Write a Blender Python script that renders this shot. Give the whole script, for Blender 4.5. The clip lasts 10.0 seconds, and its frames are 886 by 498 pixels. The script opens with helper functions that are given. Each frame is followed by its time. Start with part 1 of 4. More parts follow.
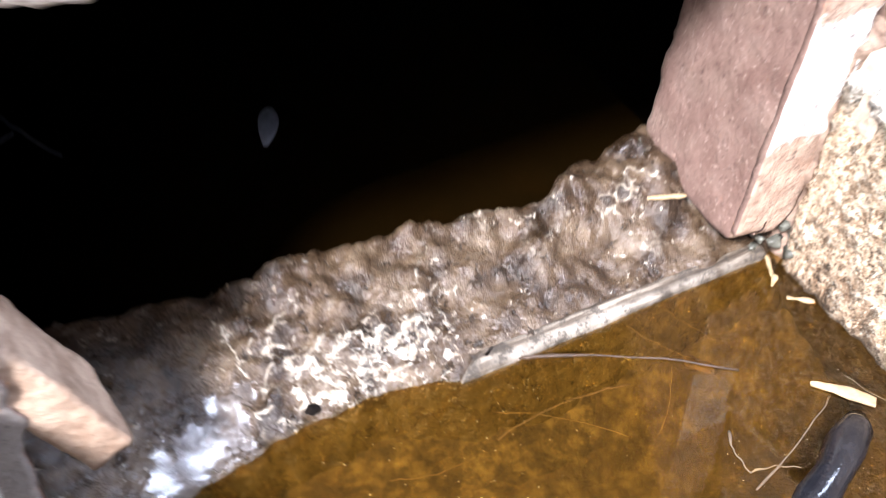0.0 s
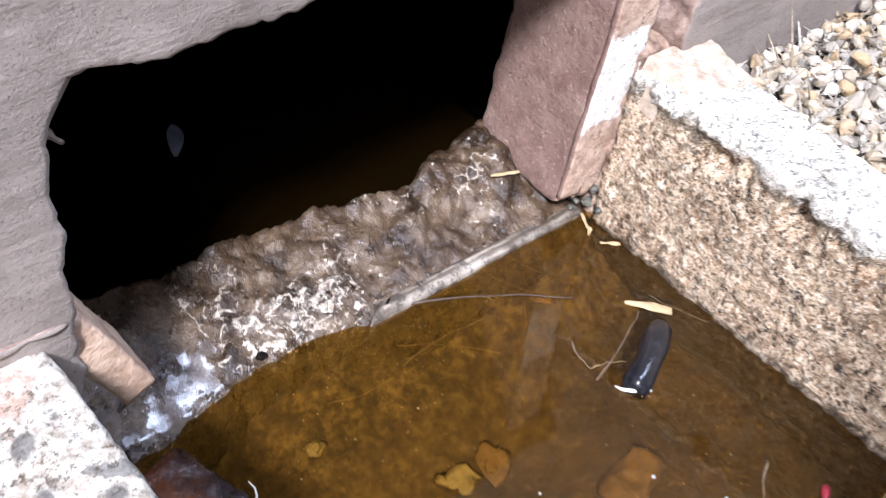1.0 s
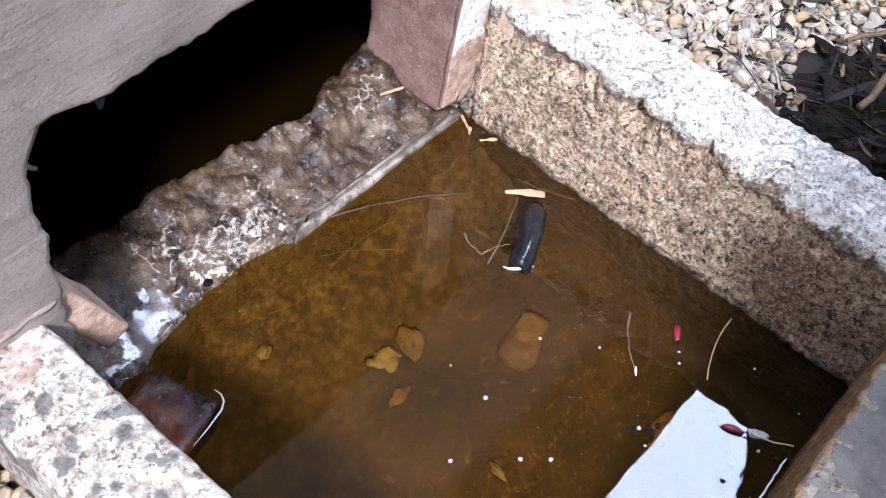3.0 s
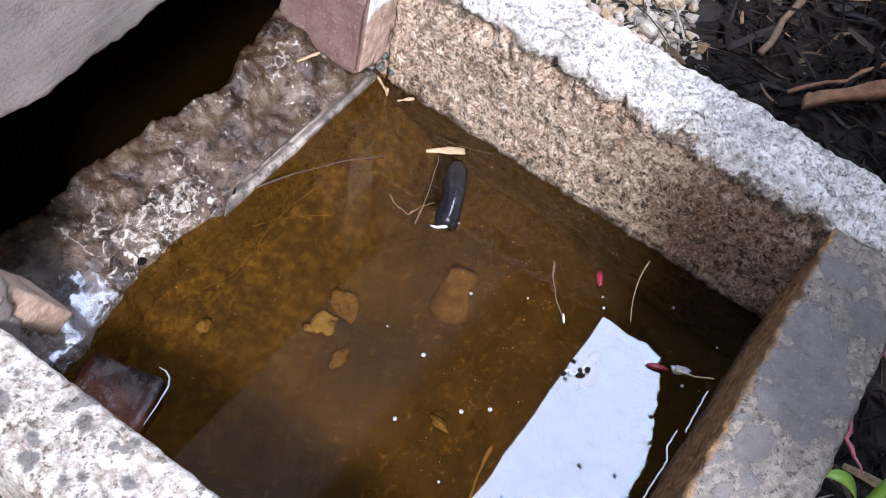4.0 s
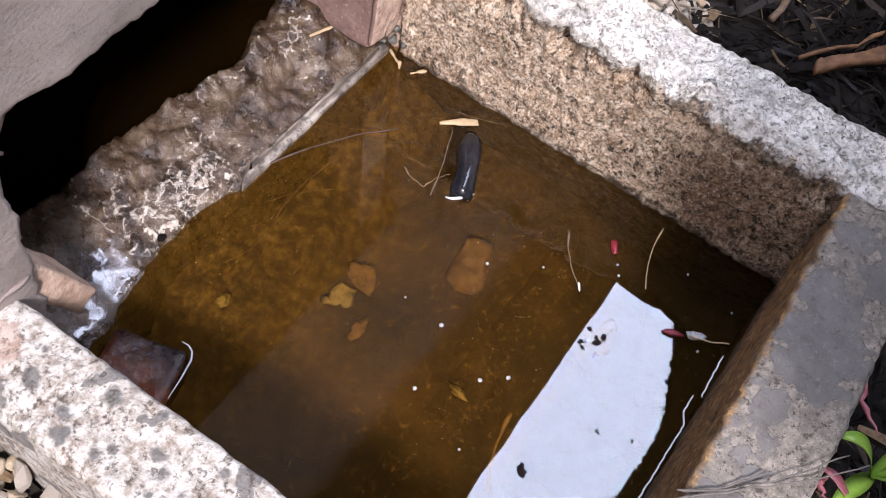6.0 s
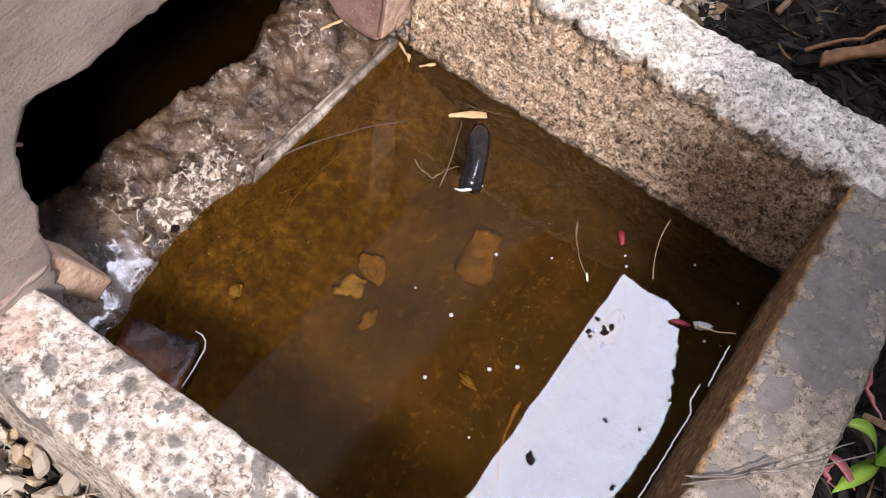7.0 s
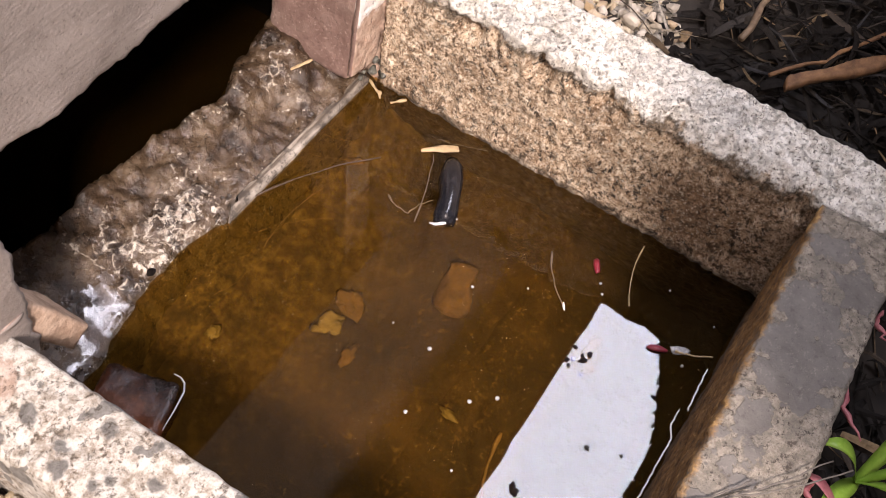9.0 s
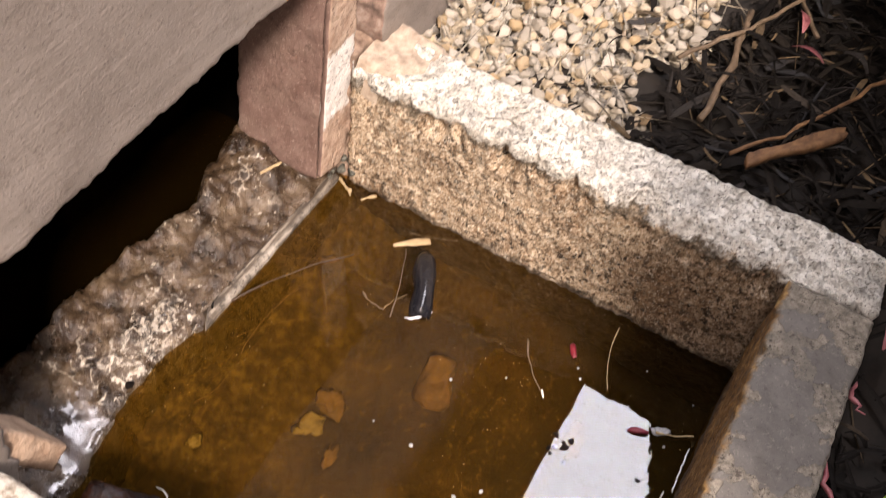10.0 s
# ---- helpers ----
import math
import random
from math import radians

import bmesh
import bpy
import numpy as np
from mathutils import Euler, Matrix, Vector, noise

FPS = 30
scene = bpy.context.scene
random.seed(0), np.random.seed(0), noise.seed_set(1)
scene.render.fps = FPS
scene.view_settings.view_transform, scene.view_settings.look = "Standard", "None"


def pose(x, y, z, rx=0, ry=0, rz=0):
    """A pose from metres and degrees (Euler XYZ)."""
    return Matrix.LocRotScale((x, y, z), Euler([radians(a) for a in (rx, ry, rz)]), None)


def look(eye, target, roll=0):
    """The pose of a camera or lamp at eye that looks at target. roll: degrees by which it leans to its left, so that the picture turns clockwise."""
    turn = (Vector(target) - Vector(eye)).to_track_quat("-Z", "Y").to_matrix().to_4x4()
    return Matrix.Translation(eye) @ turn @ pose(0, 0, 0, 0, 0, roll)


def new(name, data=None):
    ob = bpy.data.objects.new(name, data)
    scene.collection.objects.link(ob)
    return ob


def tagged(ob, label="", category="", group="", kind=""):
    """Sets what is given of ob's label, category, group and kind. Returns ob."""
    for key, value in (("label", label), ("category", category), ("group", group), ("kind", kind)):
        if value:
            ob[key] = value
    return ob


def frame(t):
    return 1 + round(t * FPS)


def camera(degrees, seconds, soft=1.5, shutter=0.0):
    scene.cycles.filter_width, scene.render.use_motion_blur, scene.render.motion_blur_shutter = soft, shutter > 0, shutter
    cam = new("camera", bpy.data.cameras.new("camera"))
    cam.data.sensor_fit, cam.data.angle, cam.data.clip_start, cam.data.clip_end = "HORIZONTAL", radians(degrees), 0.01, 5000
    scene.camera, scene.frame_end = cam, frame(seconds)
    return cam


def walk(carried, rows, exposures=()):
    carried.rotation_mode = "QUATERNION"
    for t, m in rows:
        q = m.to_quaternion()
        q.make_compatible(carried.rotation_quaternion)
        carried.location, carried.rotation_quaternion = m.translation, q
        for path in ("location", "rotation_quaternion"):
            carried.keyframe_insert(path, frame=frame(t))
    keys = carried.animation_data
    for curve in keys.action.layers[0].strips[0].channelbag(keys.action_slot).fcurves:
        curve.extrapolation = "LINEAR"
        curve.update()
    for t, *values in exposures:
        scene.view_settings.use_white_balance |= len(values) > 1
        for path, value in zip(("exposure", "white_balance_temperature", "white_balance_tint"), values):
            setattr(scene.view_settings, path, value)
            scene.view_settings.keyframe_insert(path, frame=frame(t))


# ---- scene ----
cam = camera(42.0, 10.0, soft=0.85, shutter=0.4)
PATH = [
    (0, (-0.626, -0.467, 0.716), (0.111, 0.725, -0.71), 4.0),
    (0.2, (-0.734, -0.522, 0.727), (0.182, 0.703, -0.562), 4.4),
    (0.3, (-0.773, -0.532, 0.744), (0.217, 0.657, -0.522), 5.5),
    (0.5, (-0.81, -0.526, 0.764), (0.265, 0.578, -0.512), 7.5),
    (1, (-0.851, -0.571, 0.876), (0.214, 0.399, -0.511), 10.4),
    (1.5, (-0.89, -0.606, 1.004), (0.072, 0.305, -0.494), 10.0),
    (2, (-0.907, -0.618, 1.055), (0.082, 0.205, -0.476), 11.9),
    (2.2, (-0.915, -0.613, 1.061), (0.109, 0.145, -0.481), 11.4),
    (3.3, (-0.907, -0.606, 1.125), (0.116, 0.027, -0.473), 10.0),
    (3.5, (-0.904, -0.592, 1.132), (0.137, -0.022, -0.478), 10.9),
    (4, (-0.932, -0.57, 1.161), (0.128, -0.101, -0.469), 14.1),
    (4.5, (-0.936, -0.558, 1.167), (0.086, -0.093, -0.488), 12.7),
    (5, (-0.942, -0.564, 1.168), (0.093, -0.089, -0.476), 12.8),
    (5.5, (-0.94, -0.565, 1.168), (0.087, -0.11, -0.487), 13.1),
    (7, (-0.959, -0.566, 1.182), (0.05, -0.112, -0.484), 12.8),
    (7.5, (-0.96, -0.566, 1.181), (0.063, -0.133, -0.482), 13.1),
    (8, (-0.954, -0.565, 1.181), (0.071, -0.141, -0.483), 12.3),
    (8.5, (-0.955, -0.568, 1.186), (0.082, -0.123, -0.466), 11.7),
    (9, (-0.959, -0.572, 1.189), (0.106, -0.116, -0.441), 11.7),
    (9.5, (-0.947, -0.573, 1.199), (0.141, -0.101, -0.411), 10.8),
    (10, (-0.932, -0.579, 1.222), (0.216, -0.08, -0.338), 8.1),
]
EXPOSURES = [(0.0, 1.5, 5700, 15), (0.5, 1.16, 5600, 16), (2.2, 0.78, 5400, 17), (5.0, 0.46, 5450, 21), (6.8, 0.44, 6250, 23), (9.0, 0.46, 6750, 24), (10.0, 0.47, 7150, 22)]
walk(cam, [(t, look(eye, target, roll)) for t, eye, target, roll in PATH], EXPOSURES)

# ---- world, sun, exposure ----
world = bpy.data.worlds.new("world")
scene.world = world
world.use_nodes = True
_nt = world.node_tree
_sky = _nt.nodes.new("ShaderNodeTexSky")
_sky.sky_type, _sky.sun_disc = "NISHITA", False
SUN_EL, SUN_AZ = 49.0, 217.0          # azimuth counter-clockwise from +x
_sky.sun_elevation, _sky.sun_rotation = radians(SUN_EL), radians(90 - SUN_AZ)
_sky.air_density, _sky.dust_density, _sky.ozone_density = 1.0, 6.0, 1.0
_nt.links.new(_sky.outputs[0], _nt.nodes["Background"].inputs[0])
_nt.nodes["Background"].inputs[1].default_value = 0.05
sun = new("sun", bpy.data.lights.new("sun", "SUN"))
sun.data.energy, sun.data.angle, sun.data.color = 4.2, radians(7), (1.0, 0.95, 0.88)
_d = Vector((math.cos(radians(SUN_AZ)) * math.cos(radians(SUN_EL)), math.sin(radians(SUN_AZ)) * math.cos(radians(SUN_EL)), math.sin(radians(SUN_EL))))
sun.matrix_world = look(_d * 6, (0, 0, 0))
# added area lamp: stands in for bright sky between the eave and the shrub
gap = new("sky_gap_lamp", bpy.data.lights.new("sky_gap_lamp", "AREA"))
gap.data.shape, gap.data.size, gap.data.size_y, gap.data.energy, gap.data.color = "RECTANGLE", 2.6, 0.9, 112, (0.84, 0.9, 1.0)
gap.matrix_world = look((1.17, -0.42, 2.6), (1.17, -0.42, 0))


# ---- materials ----
class Nodes:
    """A small wrapper that builds one node material."""

    def __init__(self, name):
        self.mat = bpy.data.materials.new(name)
        self.mat.use_nodes = True
        self.nt = self.mat.node_tree
        self.bsdf = self.nt.nodes["Principled BSDF"]
        self.pos = self.nt.nodes.new("ShaderNodeNewGeometry").outputs["Position"]

    def node(self, kind, **inputs):
        n = self.nt.nodes.new(kind)
        for key, value in inputs.items():
            self.put(n.inputs[key.replace("_", " ")], value)
        return n

    def put(self, socket, value):
        if isinstance(value, bpy.types.NodeSocket):
            self.nt.links.new(value, socket)
        else:
            socket.default_value = value

    def local(self):
        self.pos = self.nt.nodes.new("ShaderNodeTexCoord").outputs["Object"]
        return self

    def stretch(self, sx, sy, sz):
        n = self.nt.nodes.new("ShaderNodeMapping")
        self.put(n.inputs["Vector"], self.pos)
        n.inputs["Scale"].default_value = (sx, sy, sz)
        return n.outputs[0]

    def noise(self, scale, detail=5.0, rough=0.6, warp=0.0, vec=None):
        return self.node("ShaderNodeTexNoise", Vector=vec or self.pos, Scale=scale, Detail=detail, Roughness=rough, Distortion=warp).outputs["Fac"]

    def cells(self, scale, feature="F1", vec=None):
        n = self.node("ShaderNodeTexVoronoi", Vector=vec or self.pos, Scale=scale)
        n.feature = feature
        return n.outputs["Distance"]

    def ramp(self, fac, *stops):
        n = self.node("ShaderNodeValToRGB", Fac=fac)
        el = n.color_ramp.elements
        while len(el) < len(stops):
            el.new(0.5)
        for e, (p, c) in zip(el, stops):
            e.position = p
            e.color = (c, c, c, 1) if isinstance(c, (int, float)) else (*c, 1)
        return n.outputs["Color"]

    def mix(self, fac, a, b, how="MIX"):
        n = self.nt.nodes.new("ShaderNodeMix")
        n.data_type, n.blend_type = "RGBA", how
        for s, v in ((n.inputs[0], fac), (n.inputs[6], a), (n.inputs[7], b)):
            if isinstance(v, tuple) and len(v) == 3:
                v = (*v, 1)
            self.put(s, v)
        return n.outputs[2]

    def math(self, op, a, b=0.5, clamp=False):
        n = self.nt.nodes.new("ShaderNodeMath")
        n.operation, n.use_clamp = op, clamp
        self.put(n.inputs[0], a)
        self.put(n.inputs[1], b)
        return n.outputs[0]

    def spots(self, places, wobble=0.012, scale=45.0):
        """1 inside any of the irregular round stains (x, y, radius), 0 outside."""
        n = self.noise(scale, 3)
        off = self.math("MULTIPLY", self.math("SUBTRACT", n, 0.5), wobble * 4)
        flat = self.node("ShaderNodeVectorMath")
        flat.operation = "MULTIPLY"
        self.put(flat.inputs[0], self.pos)
        flat.inputs[1].default_value = (1, 1, 0)
        total = None
        for x, y, r in places:
            d = self.nt.nodes.new("ShaderNodeVectorMath")
            d.operation = "DISTANCE"
            self.put(d.inputs[0], flat.outputs[0])
            d.inputs[1].default_value = (x, y, 0)
            inside = self.math("MULTIPLY", self.math("SUBTRACT", self.math("ADD", off, r), d.outputs["Value"]), 250.0, True)
            total = inside if total is None else self.math("MAXIMUM", total, inside)
        return total

    def vary(self, colour, amount=0.35):
        """Lighter and darker from object to object."""
        r = self.nt.nodes.new("ShaderNodeObjectInfo").outputs["Random"]
        k = self.math("ADD", self.math("MULTIPLY", r, amount * 2), 1 - amount)
        c = self.nt.nodes.new("ShaderNodeCombineColor")
        for i in range(3):
            self.put(c.inputs[i], k)
        return self.mix(1.0, colour, c.outputs[0], "MULTIPLY")

    def done(self, colour, rough=0.85, bump=None, strength=0.4, dist=0.004, **more):
        if isinstance(colour, tuple):
            colour = (*colour, 1)
        self.put(self.bsdf.inputs["Base Color"], colour)
        self.put(self.bsdf.inputs["Roughness"], rough)
        if bump is not None:
            b = self.node("ShaderNodeBump", Height=bump, Strength=strength, Distance=dist)
            self.nt.links.new(b.outputs[0], self.bsdf.inputs["Normal"])
        for key, value in more.items():
            self.put(self.bsdf.inputs[key.replace("_", " ")], value)
        return self.mat


def concrete_cast():
    """Old pitted cast concrete: sandy buff grit with dark pores, and a whiter weathered skin on top."""
    m = Nodes("old_concrete")
    big, mid, fine = m.noise(7, 5, 0.6), m.noise(80, 5, 0.7), m.noise(260, 3, 0.7)
    c = m.ramp(mid, (0.3, (0.18, 0.105, 0.056)), (0.44, (0.47, 0.335, 0.215)), (0.56, (0.72, 0.565, 0.4)), (0.7, (0.9, 0.79, 0.64)))
    c = m.mix(m.ramp(big, (0.5, 0.0), (0.66, 0.75)), c, m.ramp(m.noise(60, 5, 0.7), (0.35, (0.12, 0.062, 0.03)), (0.65, (0.42, 0.26, 0.14))))
    pores = m.ramp(m.noise(105, 6, 0.8), (0.38, 1.0), (0.44, 0.0))
    pores = m.math("MULTIPLY", pores, m.ramp(m.noise(12, 5, 0.7), (0.4, 0.2), (0.6, 1.0)))
    flecks = m.math("MULTIPLY", m.ramp(m.noise(75, 5, 0.72), (0.405, 1.0), (0.44, 0.0)), m.ramp(m.noise(9, 4), (0.38, 0.35), (0.58, 1.0)))
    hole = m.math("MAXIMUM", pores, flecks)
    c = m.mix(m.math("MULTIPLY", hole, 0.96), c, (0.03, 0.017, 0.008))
    c = m.mix(m.ramp(fine, (0.38, 0.85), (0.455, 0.0)), c, (0.13, 0.075, 0.038))
    c = m.mix(m.ramp(fine, (0.57, 0.0), (0.64, 0.7)), c, (0.93, 0.86, 0.7))
    sep = m.node("ShaderNodeSeparateXYZ", Vector=m.pos)
    edge = m.math("ADD", sep.outputs["Z"], m.math("MULTIPLY", m.math("SUBTRACT", m.noise(38, 6, 0.7), 0.5), 0.07))
    skin = m.ramp(edge, (0.190, 0.0), (0.194, 1.0))
    top = m.ramp(m.noise(60, 6, 0.75), (0.3, (0.33, 0.29, 0.23)), (0.44, (0.66, 0.61, 0.52)), (0.58, (0.9, 0.86, 0.77)))
    top = m.mix(m.ramp(m.noise(14, 5, 0.65), (0.54, 0.0), (0.66, 0.55)), top, (0.32, 0.3, 0.265))
    top = m.mix(m.ramp(m.noise(130, 5, 0.8), (0.37, 0.9), (0.43, 0.0)), top, (0.1, 0.085, 0.065))
    top = m.mix(m.ramp(fine, (0.37, 0.6), (0.44, 0.0)), top, (0.2, 0.175, 0.14))
    # dark band coloured in under the skin, for the shade of its hollows
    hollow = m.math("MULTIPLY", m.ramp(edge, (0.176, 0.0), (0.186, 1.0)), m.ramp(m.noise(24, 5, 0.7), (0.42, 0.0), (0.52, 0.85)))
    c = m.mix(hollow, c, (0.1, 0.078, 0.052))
    c = m.mix(skin, c, top)
    wet = m.ramp(m.math("ADD", sep.outputs["Z"], m.math("MULTIPLY", m.math("SUBTRACT", m.noise(20, 5, 0.7), 0.5), 0.06)), (0.0, 1.0), (0.016, 0.0))
    c = m.mix(m.math("MULTIPLY", wet, 0.9), c, (0.035, 0.021, 0.009))
    h = m.math("ADD", m.math("MULTIPLY", mid, 0.9), m.math("MULTIPLY", fine, 0.45))
    h = m.math("SUBTRACT", h, m.math("MULTIPLY", hole, 0.9))
    return m.done(c, m.ramp(wet, (0.0, 0.9), (1.0, 0.35)), h, 1.0, 0.008)


def concrete_lichen():
    """Lime-whitened concrete, pitted and brown where the lime is gone, with round dark grey lichen."""
    m = Nodes("lichen_concrete")
    mid = m.noise(70, 6, 0.72)
    c = m.ramp(mid, (0.32, (0.2, 0.155, 0.11)), (0.43, (0.34, 0.3, 0.245)), (0.53, (0.54, 0.505, 0.44)), (0.7, (0.66, 0.63, 0.565)))
    bare = m.ramp(m.noise(20, 5, 0.7), (0.5, 0.0), (0.58, 1.0))
    c = m.mix(m.math("MULTIPLY", bare, m.ramp(m.noise(120, 5, 0.8), (0.45, 0.95), (0.54, 0.1))), c, m.ramp(m.noise(200, 3), (0.35, (0.13, 0.095, 0.065)), (0.65, (0.38, 0.31, 0.235))))
    patch = m.ramp(m.math("ADD", m.noise(30, 5, 0.55), m.math("MULTIPLY", m.noise(110, 3), 0.12)), (0.64, 0.0), (0.655, 0.9))
    lich = m.spots([(-0.703, -0.097, 0.0108), (-0.673, -0.164, 0.0118), (-0.711, -0.142, 0.0097), (-0.728, -0.155, 0.0096), (-0.731, -0.125, 0.0057), (-0.721, -0.191, 0.0067), (-0.710, -0.197, 0.0057), (-0.692, -0.233, 0.0078), (-0.700, -0.245, 0.0077), (-0.659, -0.214, 0.0039), (-0.721, -0.252, 0.0038), (-0.718, -0.082, 0.0029), (-0.723, -0.170, 0.0039), (-0.667, -0.289, 0.0069), (-0.705, -0.273, 0.0039), (-0.668, -0.35, 0.008), (-0.70, -0.42, 0.012)], 0.007, 60)
    patch = m.math("MAXIMUM", patch, lich)
    grey = m.ramp(m.noise(140, 4), (0.3, (0.095, 0.09, 0.08)), (0.7, (0.17, 0.16, 0.145)))
    c = m.mix(m.math("MULTIPLY", patch, 0.92), c, grey)
    pink = m.spots([(-0.70, -0.045, 0.03), (-0.73, -0.02, 0.03)])
    c = m.mix(m.math("MULTIPLY", pink, 0.5), c, (0.42, 0.28, 0.21))
    pores = m.ramp(m.noise(120, 5, 0.8), (0.38, 1.0), (0.44, 0.0))
    c = m.mix(m.math("MULTIPLY", pores, 0.75), c, (0.085, 0.066, 0.047))
    h = m.math("ADD", m.math("MULTIPLY", mid, 0.7), m.math("MULTIPLY", m.noise(260, 3), 0.4))
    return m.done(c, 0.92, m.math("SUBTRACT", h, m.math("MULTIPLY", pores, 0.5)), 0.7, 0.006)


def concrete_screed():
    """Pale pitted concrete with islands of smooth grey screed left on it, and a brown broken inner edge."""
    m = Nodes("grey_screed")
    raw = m.ramp(m.noise(85, 6, 0.75), (0.3, (0.1, 0.085, 0.065)), (0.46, (0.185, 0.16, 0.125)), (0.66, (0.36, 0.315, 0.25)))
    raw = m.mix(m.ramp(m.noise(16, 5, 0.65), (0.48, 0.0), (0.64, 0.7)), raw, (0.15, 0.135, 0.112))
    raw = m.mix(m.ramp(m.noise(130, 5, 0.8), (0.38, 0.9), (0.44, 0.0)), raw, (0.04, 0.032, 0.024))
    raw = m.mix(m.ramp(m.noise(58, 5, 0.75), (0.37, 0.85), (0.43, 0.0)), raw, (0.06, 0.048, 0.036))
    grey = m.ramp(m.noise(22, 6, 0.65), (0.3, (0.085, 0.075, 0.064)), (0.7, (0.15, 0.136, 0.12)))
    grey = m.mix(m.ramp(m.noise(150, 5, 0.8), (0.56, 0.0), (0.66, 0.5)), grey, (0.26, 0.235, 0.2))
    grey = m.mix(m.ramp(m.noise(110, 5, 0.8), (0.36, 0.7), (0.43, 0.0)), grey, (0.06, 0.052, 0.044))
    left = m.spots([(-0.192, -0.652, 0.0346), (-0.205, -0.684, 0.0358), (-0.240, -0.661, 0.0353), (-0.151, -0.644, 0.0327), (-0.157, -0.670, 0.0241), (-0.247, -0.683, 0.0272), (-0.298, -0.646, 0.0219), (-0.336, -0.636, 0.0139), (-0.355, -0.650, 0.0130), (-0.373, -0.665, 0.0122), (-0.118, -0.653, 0.0158), (-0.210, -0.635, 0.0235), (-0.057, -0.648, 0.0189), (-0.090, -0.690, 0.0300), (-0.050, -0.630, 0.0200), (-0.340, -0.665, 0.0160), (-0.420, -0.660, 0.0300)], 0.02, 42)
    c = m.mix(m.math("MULTIPLY", left, 0.92), raw, grey)
    sep = m.node("ShaderNodeSeparateXYZ", Vector=m.pos)
    rim = m.math("ADD", m.math("SUBTRACT", sep.outputs["Y"], m.math("MULTIPLY", sep.outputs["X"], 0.04)), m.math("MULTIPLY", m.math("SUBTRACT", m.noise(45, 5, 0.7), 0.5), 0.03))
    brown = m.ramp(m.noise(90, 5, 0.7), (0.33, (0.06, 0.029, 0.008)), (0.55, (0.24, 0.125, 0.036)), (0.72, (0.44, 0.28, 0.11)))
    c = m.mix(m.ramp(m.math("ADD", rim, 1.0), (0.388, 0.0), (0.393, 0.95)), c, brown)
    low = m.ramp(m.math("ADD", sep.outputs["Z"], m.math("MULTIPLY", m.math("SUBTRACT", m.noise(30, 4), 0.5), 0.06)), (0.02, 0.85), (0.06, 0.0))
    c = m.mix(low, c, (0.03, 0.017, 0.007))
    h = m.math("ADD", m.math("MULTIPLY", m.noise(90, 5, 0.75), 0.6), m.math("MULTIPLY", m.noise(240, 3), 0.3))
    h = m.math("ADD", m.math("MULTIPLY", h, m.math("SUBTRACT", 1.0, m.math("MULTIPLY", left, 0.7))), m.math("MULTIPLY", left, 0.5))
    return m.done(c, m.ramp(left, (0.0, 0.9), (1.0, 0.65)), h, 0.9, 0.006)


def plaster():
    """Painted cement render, pinkish grey and gritty, with trowel marks, dirt, and brick showing in its broken edges."""
    m = Nodes("wall_render")
    c = m.ramp(m.noise(8, 6, 0.6), (0.3, (0.22, 0.184, 0.158)), (0.7, (0.31, 0.264, 0.23)))
    c = m.mix(m.ramp(m.noise(55, 6, 0.75), (0.52, 0.0), (0.7, 0.55)), c, (0.155, 0.12, 0.10))
    c = m.mix(m.ramp(m.noise(340, 3, 0.7), (0.6, 0.0), (0.68, 0.55)), c, (0.42, 0.37, 0.335))
    c = m.mix(m.ramp(m.noise(260, 3, 0.7), (0.33, 0.6), (0.4, 0.0)), c, (0.1, 0.078, 0.066))
    facing = m.math("ABSOLUTE", m.node("ShaderNodeSeparateXYZ", Vector=m.nt.nodes.new("ShaderNodeNewGeometry").outputs["True Normal"]).outputs["Y"])
    broken = m.ramp(facing, (0.35, 1.0), (0.65, 0.0))
    c = m.mix(m.math("MULTIPLY", broken, 0.8), c, m.ramp(m.noise(45, 5, 0.7), (0.32, (0.07, 0.04, 0.03)), (0.5, (0.3, 0.19, 0.145)), (0.68, (0.55, 0.44, 0.37))))
    ridge = m.stretch(6, 30, 45)
    h = m.math("ADD", m.math("MULTIPLY", m.noise(1.0, 5, 0.6, 0.2, ridge), 0.9), m.math("MULTIPLY", m.noise(240, 5, 0.7), 0.45))
    return m.done(c, 0.85, h, 0.6, 0.005)


